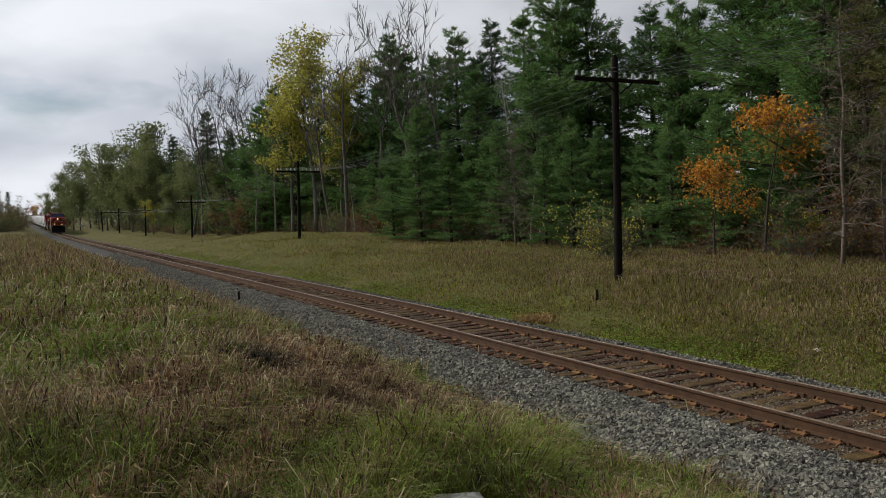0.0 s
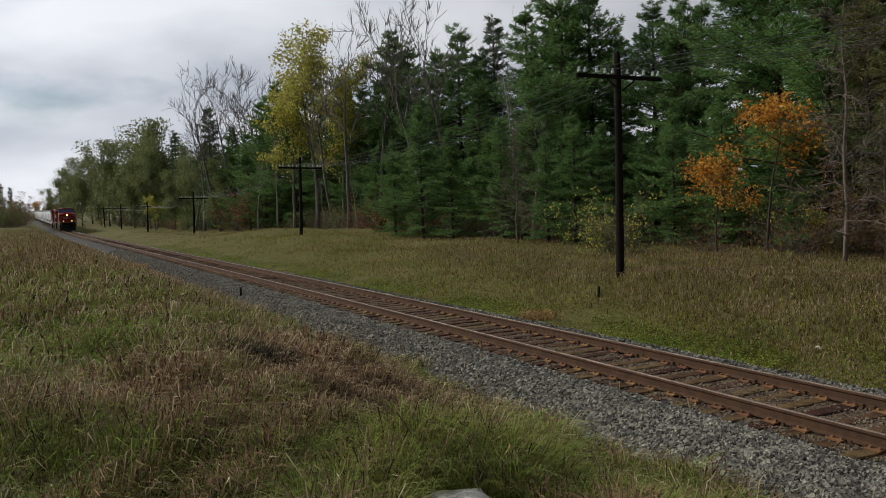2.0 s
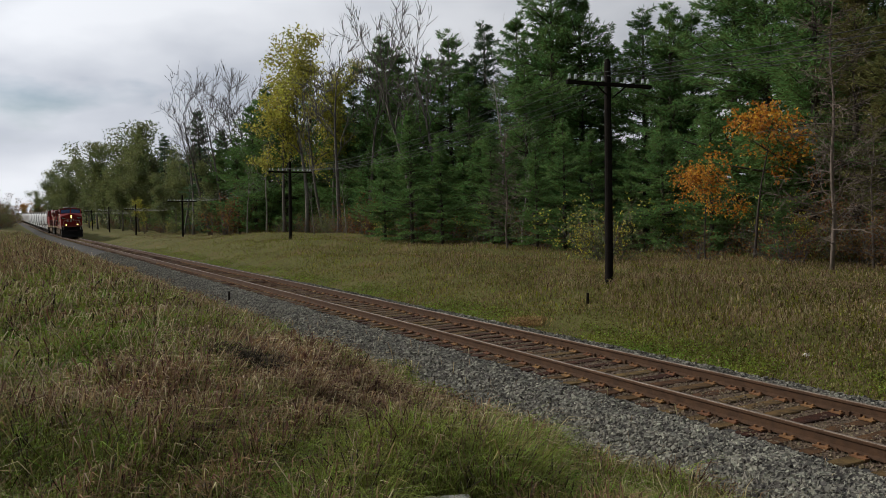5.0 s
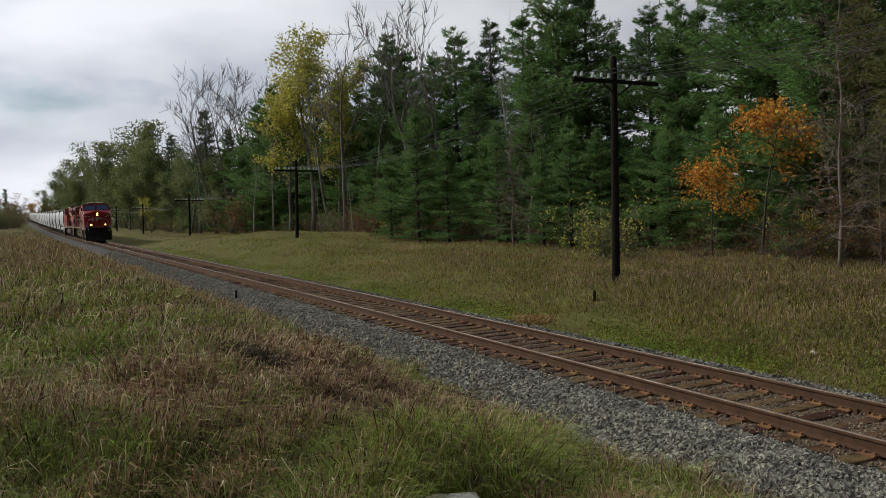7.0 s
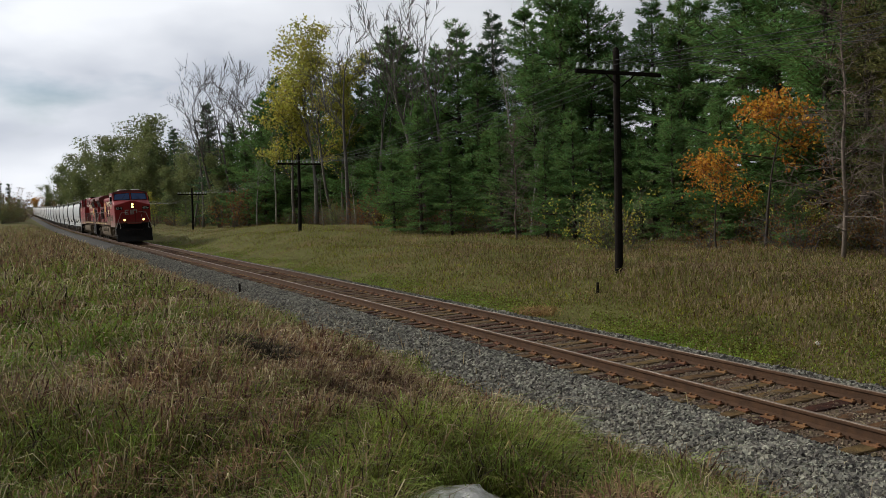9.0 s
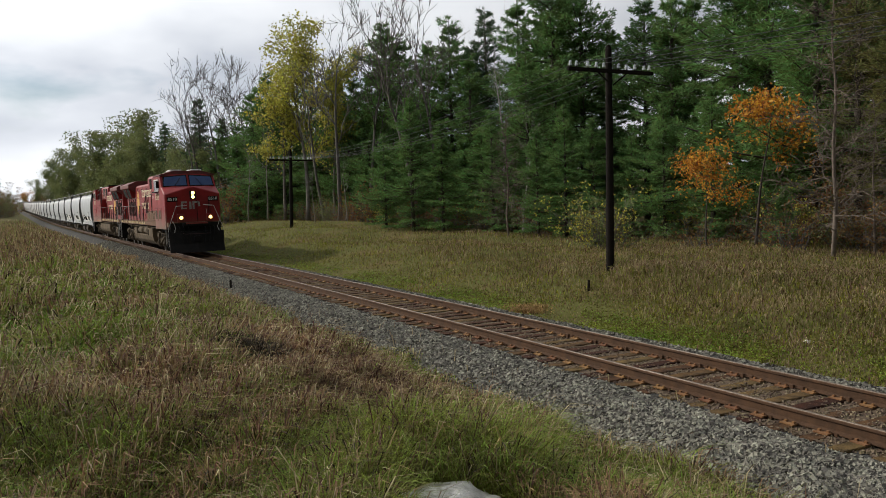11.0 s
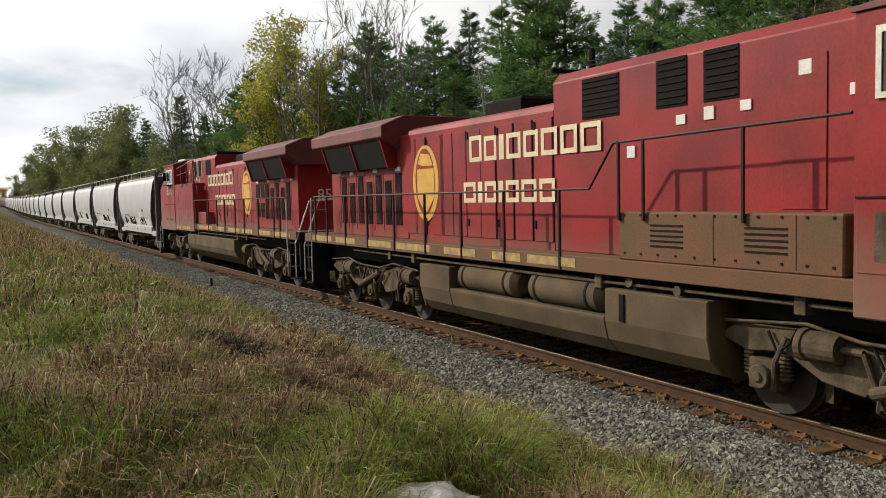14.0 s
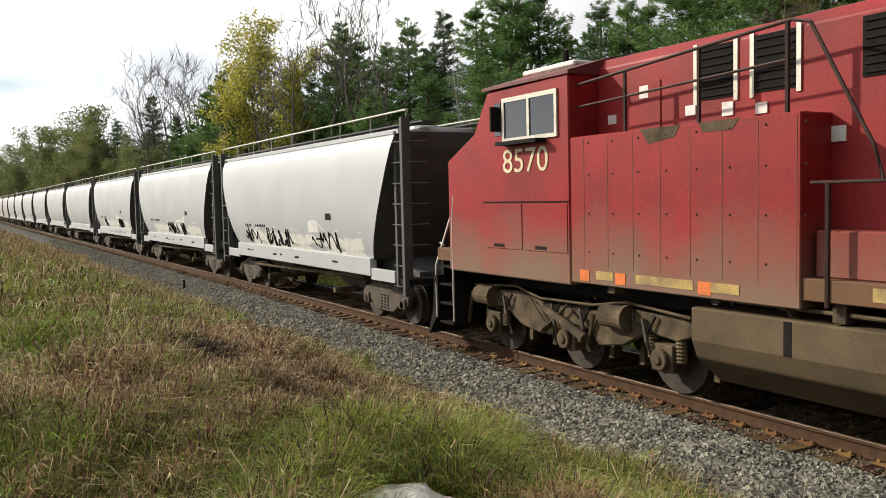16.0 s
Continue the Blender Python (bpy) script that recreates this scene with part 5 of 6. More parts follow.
# ================= trees =================
def tri_leaves(centres, dirs, length, width, r, per=1, droop=0.0):
    """Thin pointed quads (two triangles each) springing from the centres along the directions."""
    n = len(centres)
    c = np.repeat(np.asarray(centres), per, 0)
    d = np.repeat(np.asarray(dirs), per, 0) + r.normal(scale=0.55, size=(n * per, 3))
    d[:, 2] -= droop
    d /= np.linalg.norm(d, axis=1, keepdims=True) + 1e-9
    side = np.cross(d, r.normal(size=d.shape))
    side /= np.linalg.norm(side, axis=1, keepdims=True) + 1e-9
    L = length * r.uniform(0.6, 1.3, (len(c), 1))
    W = width * r.uniform(0.6, 1.3, (len(c), 1))
    p0, p2 = c, c + d * L
    mid = c + d * L * 0.5
    V = np.stack([p0, mid + side * W, p2, mid - side * W], 1)
    return V.reshape(-1, 3)


def leaf_mesh(name, V, material):
    n = len(V) // 4
    return raw_mesh(name, V, np.arange(4 * n), np.full(n, 4), material)


def limb_mesh(name, limbs, material, sides=5):
    s = Shape()
    for pts, rs in limbs:
        s.tube(pts, rs, sides)
    me = bpy.data.meshes.new(name)
    me.from_pydata(s.v, [], s.f)
    me.shade_smooth()
    me.materials.append(material)
    return me


def tree_thing(name, label, category, group, parts):
    T = thing(name, label, category, group)
    for pname, me in parts:
        ob = new(pname, me)
        ob.parent = T
    return T


def conifer(seed, height, spread, base, m_needle, label, tiers=1.0, layered=1.0, tufts=6, name="pine_tree", needle=1.0, per=3):
    """Straight trunk, whorls of limbs with sprays of needles on them; the whorls leave gaps and the outline is ragged."""
    r = np.random.RandomState(seed)
    limbs = [([(0, 0, -0.3), (0.03, 0, height * 0.4), (0, 0.04, height * 0.75), (0, 0, height)], [0.022 * height * 0.75, 0.016 * height * 0.75, 0.009 * height * 0.75, 0.02])]
    C, D = [], []
    z = base * height
    while z < height - 0.25:
        k = (z / height - base) / (1 - base)
        lump = 0.8 + 0.35 * math.sin(z * 1.3 + seed)
        reach = spread * lump * (1 - k) ** 0.7 * (0.55 + 0.45 * min(1, k / 0.18)) + 0.3
        count = r.randint(4, 7)
        a0 = r.uniform(0, 6.28)
        for j in range(count):
            if r.random_sample() < 0.1:
                continue
            a = a0 + j * 6.283 / count + r.uniform(-0.3, 0.3)
            L = reach * r.uniform(0.45, 1.3)
            up = r.uniform(0.0, 0.25) * layered + 0.35 * k
            tip = np.array([math.cos(a) * L, math.sin(a) * L, z + L * up - 0.10 * L * (1 - k)])
            z_b = z + r.uniform(-0.5, 0.5) * height / 18
            root = np.array([0, 0, z_b])
            tip[2] += z_b - z
            mid = (root + tip) / 2 + np.array([0, 0, -0.06 * L])
            limbs.append(([tuple(root), tuple(mid), tuple(tip)], [0.012 * L + 0.02, 0.008 * L + 0.012, 0.006]))
            m = max(4, int(L * tufts))
            for t in np.linspace(0.22, 1.0, m):
                p = root * (1 - t) ** 2 + 2 * mid * t * (1 - t) + tip * t * t
                out = np.array([math.cos(a), math.sin(a), 0.25])
                w = 0.30 * L * math.sin(math.pi * min(1, t * 0.85 + 0.12))
                side = np.array([-math.sin(a), math.cos(a), 0])
                for q in (-1, -0.4, 0.4, 1):
                    C.append(p + side * w * q * r.uniform(0.5, 1.1) + np.array([0, 0, r.uniform(-0.08, 0.10)]))
                    D.append(out + side * q * 0.7)
        z += r.uniform(0.30, 0.52) * tiers * (1.15 - 0.45 * k) * height / 18
    C.append(np.array([0, 0, height])); D.append(np.array([0, 0, 1.0]))
    V = tri_leaves(C, D, 0.42 * needle ** 0.5 * height / 18, 0.038 * needle * height / 18, r, per, 0.05)
    return tree_thing(name, label, "tree", "trees of the wood", [("trunk", limb_mesh("trunk", limbs, m_bark_d)), ("crown", leaf_mesh("crown", V, m_needle))])


def broadleaf(seed, height, bark, leaf, label, spread=0.32, leaves=0, leaf_size=0.16, depth=5, start=0.3, name="broadleaf_tree", upright=0.55, leaf_top=1.0, thick=1.0, twig=0.008, loose=0.28):
    """A trunk that forks and forks again into fine twigs, with loose leaves on the twigs or none."""
    r = np.random.RandomState(seed)
    limbs, tips = [], []

    def grow(p, d, L, rad, lev):
        pts, rs = [tuple(p)], [rad]
        q = p.copy()
        for k in range(3):
            d = d + r.normal(scale=0.10 + 0.03 * lev, size=3) + np.array([0, 0, 0.05 * upright])
            d /= np.linalg.norm(d)
            q = q + d * L / 3
            pts.append(tuple(q))
            rs.append(rad * (1 - 0.16 * (k + 1)))
            if lev >= 1 and lev < depth and r.random_sample() < 0.75:
                branch(q, d, L, rad * 0.8, lev, 1)
            if lev >= depth - 2:
                tips.append((q.copy(), d.copy()))
        limbs.append((pts, rs))
        if lev < depth:
            branch(q, d, L, rad * 0.62, lev, 2)

    def branch(q, d, L, rad, lev, n):
        for _ in range(n):
            side = np.cross(d, r.normal(size=3))
            side /= np.linalg.norm(side) + 1e-9
            e = d * upright + side * r.uniform(0.35, 0.75) + np.array([0, 0, 0.22 * upright])
            e /= np.linalg.norm(e)
            grow(q, e, L * r.uniform(0.52, 0.80), max(twig, rad * r.uniform(0.55, 0.8)), lev + 1)

    trunk_h = height * start
    p = np.array([0.0, 0, -0.3])
    rad = height * 0.0105 * thick
    pts, rs = [tuple(p)], [rad * 1.25]
    d = np.array([r.uniform(-0.06, 0.06), r.uniform(-0.06, 0.06), 1.0])
    n = 8
    for k in range(n):
        d = d + r.normal(scale=0.045, size=3) * np.array([1, 1, 0.2])
        d /= np.linalg.norm(d)
        p = p + d * height * 0.80 / n
        pts.append(tuple(p))
        rs.append(rad * (1 - 0.10 * (k + 1)))
        if p[2] > trunk_h and k < n - 1:
            for _ in range(2 if p[2] > trunk_h * 1.3 else 1):
                a = r.uniform(0, 6.283)
                e = np.array([math.cos(a), math.sin(a), upright * 1.5])
                e /= np.linalg.norm(e)
                grow(p.copy(), e, height * spread * r.uniform(0.55, 0.9) * (1.15 - 0.5 * k / n), rs[-1] * 0.55, 2)
    trunk_line = (pts, rs)
    branch(p, d, height * 0.22, rs[-1], 1, 3)
    fit = height / max(q[2] for line, _ in limbs + [trunk_line] for q in line)
    limbs = [([(q[0] * fit, q[1] * fit, q[2] * fit) for q in line], rr) for line, rr in limbs]
    trunk_line = ([(q[0] * fit, q[1] * fit, q[2] * fit) for q in pts], rs)
    tips = [(q * fit, e) for q, e in tips]
    parts = [("trunk", limb_mesh("trunk", [trunk_line], bark, 8)), ("limbwork", limb_mesh("limbwork", limbs, bark, 4))]
    if leaves:
        pick = [tips[i] for i in r.randint(0, len(tips), leaves)]
        C = np.array([t[0] for t in pick]) + r.normal(scale=loose, size=(leaves, 3))
        D = np.array([t[1] for t in pick])
        keep = C[:, 2] < height * leaf_top
        parts.append(("crown", leaf_mesh("crown", tri_leaves(C[keep], D[keep], leaf_size, leaf_size * 0.42, r, 2, 0.25), leaf)))
    return tree_thing(name, label, "tree", "trees of the wood", parts)


def dead_conifer(seed, height, label):
    """A straight dead trunk set with long thin limbs that fork into bare twigs."""
    r = np.random.RandomState(seed)
    spine = [(0.10 * math.sin(1.1 * k), 0.08 * math.cos(1.7 * k), -0.3 + (height + 0.3) * k / 9) for k in range(10)]
    limbs = []
    z = 0.10 * height
    while z < 0.97 * height:
        k = z / height
        a = r.uniform(0, 6.283)
        L = (0.8 + 2.9 * (1 - k) ** 0.8) * r.uniform(0.5, 1.1)
        p = np.array([0.0, 0.0, z])
        d = np.array([math.cos(a), math.sin(a), r.uniform(-0.1, 0.9) + 0.3 * k])
        line, rs = [tuple(p)], [0.020 + 0.012 * (1 - k)]
        for j in range(5):
            d = d + r.normal(scale=0.16, size=3) + np.array([0, 0, -0.05])
            d /= np.linalg.norm(d)
            p = p + d * L / 5
            line.append(tuple(p)); rs.append(rs[0] * (1 - 0.16 * (j + 1)))
            for _ in range(3):
                e = d + r.normal(scale=0.65, size=3)
                e /= np.linalg.norm(e)
                q = p + e * L * r.uniform(0.12, 0.34)
                g = e + r.normal(scale=0.4, size=3)
                limbs.append(([tuple(p), tuple(q), tuple(q + g * L * 0.12)], [0.012, 0.010, 0.006]))
        limbs.append((line, rs))
        z += r.uniform(0.09, 0.22)
    parts = [("trunk", limb_mesh("trunk", [(spine, [0.11 * (1 - 0.095 * k) for k in range(10)])], m_deadwood, 8)), ("limbwork", limb_mesh("limbwork", limbs, m_deadwood, 3))]
    return tree_thing("bare_tree", label, "tree", "trees of the wood", parts)


def shrub(seed, height, leaf, label, stems=16, leaves=500, leaf_size=0.09):
    r = np.random.RandomState(seed)
    limbs, tips = [], []
    for k in range(stems):
        a, L = r.uniform(0, 6.283), height * r.uniform(0.5, 1.1)
        d = np.array([math.cos(a) * 0.5, math.sin(a) * 0.5, 1.0])
        p = np.array([math.cos(a), math.sin(a), 0]) * r.uniform(0, 0.45) * height * 0.5
        pts, rs = [tuple(p)], [0.02]
        for j in range(4):
            d = d + r.normal(scale=0.25, size=3); d /= np.linalg.norm(d)
            p = p + d * L / 4
            pts.append(tuple(p)); rs.append(0.018 - 0.004 * j)
            tips.append((p.copy(), d.copy()))
            for _ in range(2):
                e = d + r.normal(scale=0.6, size=3); e /= np.linalg.norm(e)
                q = p + e * L * 0.25
                limbs.append(([tuple(p), tuple(q)], [0.009, 0.004]))
                tips.append((q, e))
        limbs.append((pts, rs))
    parts = [("branchwork", limb_mesh("branchwork", limbs, m_bark, 3))]
    if leaves:
        pick = [tips[i] for i in r.randint(0, len(tips), leaves)]
        C = np.array([t[0] for t in pick]) + r.normal(scale=0.14, size=(leaves, 3))
        parts.append(("foliage", leaf_mesh("foliage", tri_leaves(C, np.array([t[1] for t in pick]), leaf_size, leaf_size * 0.4, r, 2, 0.1), leaf)))
    return tree_thing("shrub", label, "shrub", "undergrowth at the wood's edge", parts)


def stand(proto_state, x, y, scale=1.0, turn=0.0, lean=0.0, wide=1.0):
    """Plant a tree: the pattern itself the first time, copies afterwards."""
    proto, used = proto_state[:2]
    m = pose(x, y, float(ground_z(x, y)) - 0.05, lean, 0, turn)
    if used:
        ob = copy_thing(proto, m)
    else:
        ob = proto
        ob.matrix_basis = m
        proto_state[1] = True
    ob.scale = (scale * wide, scale * wide, scale)
    return ob


PINE = [[conifer(11 + k, 20, 5.0 + 0.5 * k, 0.04 + 0.02 * k, m_pine, "tall green white pine with layered limbs", 1.1, 1.0, 5.0, needle=0.82, per=4), False] for k in range(3)]
PINE_B = [[conifer(14 + k, 19, 5.0, 0.05, m_pine, "green white pine deeper in the wood and among the added unseen trees", 1.3, 1.0, 3.0, needle=1.9, per=2), False] for k in range(2)]
SPRUCE = [[conifer(31 + k, 18, 2.9, 0.05, m_spruce, "narrow dark spruce with a pointed top", 1.2, -0.4, 4.6, "spruce_tree"), False] for k in range(2)]
CEDAR = [[conifer(51, 14, 2.6, 0.04, m_cedar, "bronzed olive cedar at the wood edge", 0.9, 0.8, 5, "cedar_tree", needle=0.8), False]]
BARE = [[broadleaf(71 + k, 20, m_bark, None, "leafless grey deciduous tree with fine twigs", 0.24, 0, depth=4, start=0.30, name="bare_tree", upright=1.0, twig=0.026), False] for k in range(3)]
BIRCH = [[broadleaf(81 + k, 18, m_birch, None, "leafless pale-barked tree with a slender trunk", 0.17, 0, depth=4, start=0.4, name="bare_tree", upright=0.8, thick=0.8), False, 18] for k in range(2)]
POPLAR = [[broadleaf(91 + k, 20, m_bark, m_leaf_g, "olive-green poplar in early autumn leaf", 0.20, 4600, 0.34, depth=4, start=0.08, name="poplar_tree", loose=0.75, upright=0.9), False] for k in range(2)]
YELLOW = [[broadleaf(96 + k, 20, m_bark, m_leaf_y, "tall poplar with yellowing leaves", 0.23, 5200, 0.21, depth=4, start=0.25, name="poplar_tree", loose=0.30, upright=0.75), False] for k in range(2)]
MAPLE = [[broadleaf(99 + k, 6.5, m_bark_d, m_leaf_o, "small maple in orange autumn leaf", 0.36, 1500 - 200 * k, 0.13, depth=4, start=0.42 + 0.06 * k, name="maple_tree", upright=0.3, loose=0.2), False] for k in range(2)]
DEAD = [[dead_conifer(103, 12, "dead brown tree with wide bare twiggy branches"), False, 12]]
SHRUB_B = [[shrub(111 + k, 2.0, m_leaf_b, "brown nearly leafless shrub thicket", 18, 260), False] for k in range(2)]
SHRUB_Y = [[shrub(121, 2.6, m_leaf_y, "yellow-leaved shrub at the wood edge", 16, 800), False]]
SHRUB_G = [[shrub(131, 2.2, m_leaf_g, "olive-green shrub at the wood edge", 16, 900), False]]
SHRUB_O = [[shrub(141, 3.0, m_leaf_b, "russet-leaved shrub at the wood edge", 16, 900, 0.12), False]]


def at(deg, d):
    return d * math.sin(radians(deg)), d * math.cos(radians(deg))


# single trees that stand out: kind, pattern, bearing from the camera, distance, height
TALL = {"pine_tree": 20, "spruce_tree": 18, "cedar_tree": 14, "bare_tree": 20, "poplar_tree": 20, "maple_tree": 6.5}
for kind, k, deg, d, top in (
        (SPRUCE, 0, -1.9, 245, 10.8), (SPRUCE, 1, -1.4, 238, 9.7), (POPLAR, 1, -1.0, 225, 5.8), (POPLAR, 0, -1.5, 215, 4.4), (POPLAR, 0, -3.0, 235, 7.5),
        (POPLAR, 1, 0.0, 430, 9.4), (MAPLE, 0, 0.2, 400, 10.5), (MAPLE, 1, 0.9, 370, 7.7), (POPLAR, 0, 0.8, 335, 13.3), (POPLAR, 1, 1.6, 290, 18.9),
        (POPLAR, 0, 2.2, 270, 20.3), (POPLAR, 1, 3.2, 255, 20.3), (POPLAR, 0, 2.6, 245, 17.5), (POPLAR, 1, 3.7, 235, 14.8), (POPLAR, 0, 4.2, 218, 21.3),
        (POPLAR, 1, 4.8, 212, 20.8), (POPLAR, 0, 5.5, 206, 20.1), (POPLAR, 1, 6.3, 192, 22.3), (POPLAR, 0, 7.2, 184, 22.9), (POPLAR, 1, 6.7, 172, 16.4),
        (POPLAR, 0, 5.7, 180, 14.4), (POPLAR, 1, 7.8, 178, 18.8), (SPRUCE, 0, 8.5, 172, 19.1), (SPRUCE, 1, 9.0, 165, 15.7), (POPLAR, 0, 9.0, 148, 12.2),
        (POPLAR, 1, 8.2, 142, 10.1), (POPLAR, 1, 9.9, 138, 14.3), (YELLOW, 0, 7.0, 140, 5.9), (BARE, 0, 10.1, 126, 20.7), (BARE, 1, 11.2, 113, 22.3),
        (BARE, 2, 12.1, 110, 22.7), (BARE, 0, 13.0, 108, 22.8), (BARE, 1, 13.7, 105, 21.5), (BARE, 2, 14.2, 104, 19.2), (SPRUCE, 1, 10.7, 128, 18.4),
        (BARE, 1, 9.5, 130, 17.0), (PINE, 1, 12.2, 112, 13.7), (PINE, 2, 13.1, 104, 12.3), (PINE, 0, 14.2, 100, 15.6), (PINE, 1, 15.2, 98, 17.4),
        (PINE, 2, 16.3, 96, 15.2), (POPLAR, 1, 11.3, 112, 10.1), (YELLOW, 0, 17.6, 82, 21.2), (YELLOW, 1, 16.1, 84, 16.9), (YELLOW, 1, 19.5, 84, 18.0),
        (BARE, 0, 19.8, 73, 19.9), (BARE, 2, 21.7, 75, 19.6), (BARE, 1, 18.8, 80, 16.3), (BIRCH, 0, 14.9, 90, 12.8),
        (BIRCH, 1, 13.6, 94, 10.3), (BIRCH, 0, 18.1, 70, 5.9), (BIRCH, 1, 20.3, 69, 5.8), (PINE, 0, 18.1, 92, 16.5), (PINE, 1, 19.7, 90, 16.4),
        (PINE, 2, 21.1, 86, 15.5), (PINE, 0, 22.2, 80, 14.6), (PINE, 1, 23.3, 80, 19.4), (PINE, 2, 24.3, 78, 17.9), (BARE, 1, 25.3, 66, 20.3),
        (BARE, 2, 27.1, 68, 20.7), (PINE, 0, 26.3, 76, 16.7), (PINE, 2, 27.8, 74, 18.6), (PINE, 1, 24.9, 59, 9.5), (PINE, 0, 29.1, 66, 13.7),
        (PINE, 2, 23.0, 62, 7.1), (PINE, 1, 27.0, 57, 7.7), (SPRUCE, 0, 30.3, 74, 19.0), (SPRUCE, 1, 29.3, 72, 15.9), (BIRCH, 0, 31.4, 56, 15.5),
        (BIRCH, 1, 32.5, 50, 8.2), (PINE, 0, 32.5, 64, 17.2), (PINE, 1, 34.9, 60, 19.9), (PINE, 2, 36.8, 60, 18.1), (PINE, 1, 33.0, 54, 11.5),
        (PINE, 0, 38.7, 62, 14.3), (PINE, 2, 41.0, 58, 15.7), (PINE, 1, 42.7, 56, 15.3), (PINE, 0, 44.1, 58, 15.1), (PINE, 2, 42.1, 43, 6.9),
        (PINE, 0, 35.5, 47, 7.4), (PINE, 1, 37.4, 46, 6.7), (PINE, 1, 46.7, 50, 17.4), (PINE, 2, 48.7, 48, 17.6), (PINE, 0, 50.7, 46, 15.5),
        (PINE, 1, 53.0, 44, 16.0), (PINE, 2, 54.9, 42, 14.9), (PINE, 0, 56.8, 40, 14.2), (PINE, 1, 58.8, 38, 13.3), (PINE, 0, 45.2, 41, 7.3),
        (PINE, 2, 49.5, 35, 2.7), (PINE, 1, 40.0, 45, 5.5), (PINE, 2, 33.6, 49, 6.5), (PINE, 0, 30.5, 54, 7.9), (PINE, 2, 51.5, 41, 15.0),
        (CEDAR, 0, 53.8, 38, 11.7), (CEDAR, 0, 55.6, 36, 9.9), (DEAD, 0, 52.5, 32, 9.6), (DEAD, 0, 54.7, 33, 5.6), (DEAD, 0, 31.5, 47, 7.1),
        (MAPLE, 0, 44.8, 36, 4.7), (MAPLE, 1, 47.8, 37.5, 6.9)):
    x, y = at(deg, d)
    full = kind[k][2] if len(kind[k]) > 2 else TALL[kind[k][0].name.split(".")[0]]
    stand(kind[k], x, y, top / full, (deg * 97) % 360)

# the wood behind, filled row by row
rw = random.Random(21)
for row, depth in enumerate((4.0, 10.5)):
    # trees below y = 0 are unseen, added to block sky light
    y = -70.0
    while y < 330:
        near_pines = y < 95
        x = float(track_x(y)) + (21.5 if y < 60 else 19.0 if y < 130 else 15.5) + depth + rw.uniform(-2.0, 2.0)
        pick = rw.random()
        deg = math.degrees(math.atan2(x, y)) if y > 0 else 90.0
        low = 0.62 if 36.0 < deg < 40.0 else 0.84 if 19 < deg < 30 else 1.0
        if row == 0 and y < 60 and pick < 0.55:
            pass
        elif near_pines:
            kind = (PINE[rw.randrange(3)] if row == 0 and y > 5 else PINE_B[rw.randrange(2)]) if pick < 0.80 else SPRUCE[rw.randrange(2)]
            stand(kind, x, y + rw.uniform(-1.5, 1.5), low * (rw.uniform(0.55, 0.78) if row < 1 else rw.uniform(0.62, 0.88)), rw.uniform(0, 360), 0, rw.uniform(0.9, 1.15))
        else:
            kind = POPLAR[rw.randrange(2)] if pick < 0.62 else BARE[rw.randrange(3)] if pick < 0.78 else SPRUCE[rw.randrange(2)]
            stand(kind, x, y + rw.uniform(-2, 2), rw.uniform(0.55, 0.8) if row < 2 else rw.uniform(0.7, 0.95), rw.uniform(0, 360))
        y += rw.uniform(4.2, 6.5) * (1 if y < 110 else 1.8)

# unseen trees added behind the camera to block sky light on the train's front
for k in range(26):
    a, d = 95 + 175 * k / 25 + rw.uniform(-3, 3), rw.uniform(17, 30)
    x, y = at(a, d)
    if abs(x - 9.2) > 7:
        stand(PINE_B[rw.randrange(2)] if k % 3 else POPLAR[k % 2], x, y, rw.uniform(0.7, 1.0), rw.uniform(0, 360))

# young conifers that close the wood's foot
for k in range(46):
    y = 45 * (230 / 45) ** (k / 45) + rw.uniform(-1.5, 1.5)
    x = float(track_x(y)) + (21.0 if y < 60 else 19.5 if y < 130 else 17.0) + rw.uniform(0, 5)
    stand(PINE_B[rw.randrange(2)], x, y, rw.uniform(0.24, 0.42), rw.uniform(0, 360), 0, 1.25)

# undergrowth along the wood's edge
for k in range(150):
    y = 12 * (280 / 12) ** rw.random()
    x = float(track_x(y)) + (19.0 if y < 60 else 17.0 if y < 130 else 13.5) + rw.uniform(-0.8, 4.5)
    p = rw.random()
    kind = SHRUB_B[rw.randrange(2)] if p < 0.62 else SHRUB_G[0] if p < 0.80 else SHRUB_O[0] if p < 0.92 else SHRUB_Y[0]
    stand(kind, x, y, rw.uniform(0.6, 1.25), rw.uniform(0, 360))
for deg, d, kind, sc in ((37.4, 39, SHRUB_Y[0], 1.1), (38.4, 38.5, SHRUB_G[0], 1.2), (22.8, 68, SHRUB_Y[0], 0.8), (12.0, 100, SHRUB_O[0], 1.6), (-1.4, 215, SHRUB_O[0], 2.2), (-0.9, 235, SHRUB_O[0], 2.0), (-2.0, 190, SHRUB_G[0], 1.8),
                         (44.0, 37, SHRUB_B[0], 0.9), (-2.3, 200, SHRUB_O[0], 2.4), (-1.9, 206, SHRUB_G[0], 2.6), (-1.6, 198, SHRUB_B[0], 2.3), (-1.2, 204, SHRUB_G[0], 2.0), (-0.8, 212, SHRUB_B[1], 1.8), (-2.7, 195, SHRUB_G[0], 3.0), (50.0, 34, SHRUB_B[1], 1.0), (1.7, 300, SHRUB_O[0], 2.6), (1.3, 330, SHRUB_O[0], 3.2), (0.9, 390, SHRUB_O[0], 3.6)):
    x, y = at(deg, d)
    stand(kind, x, y, sc, deg * 31)


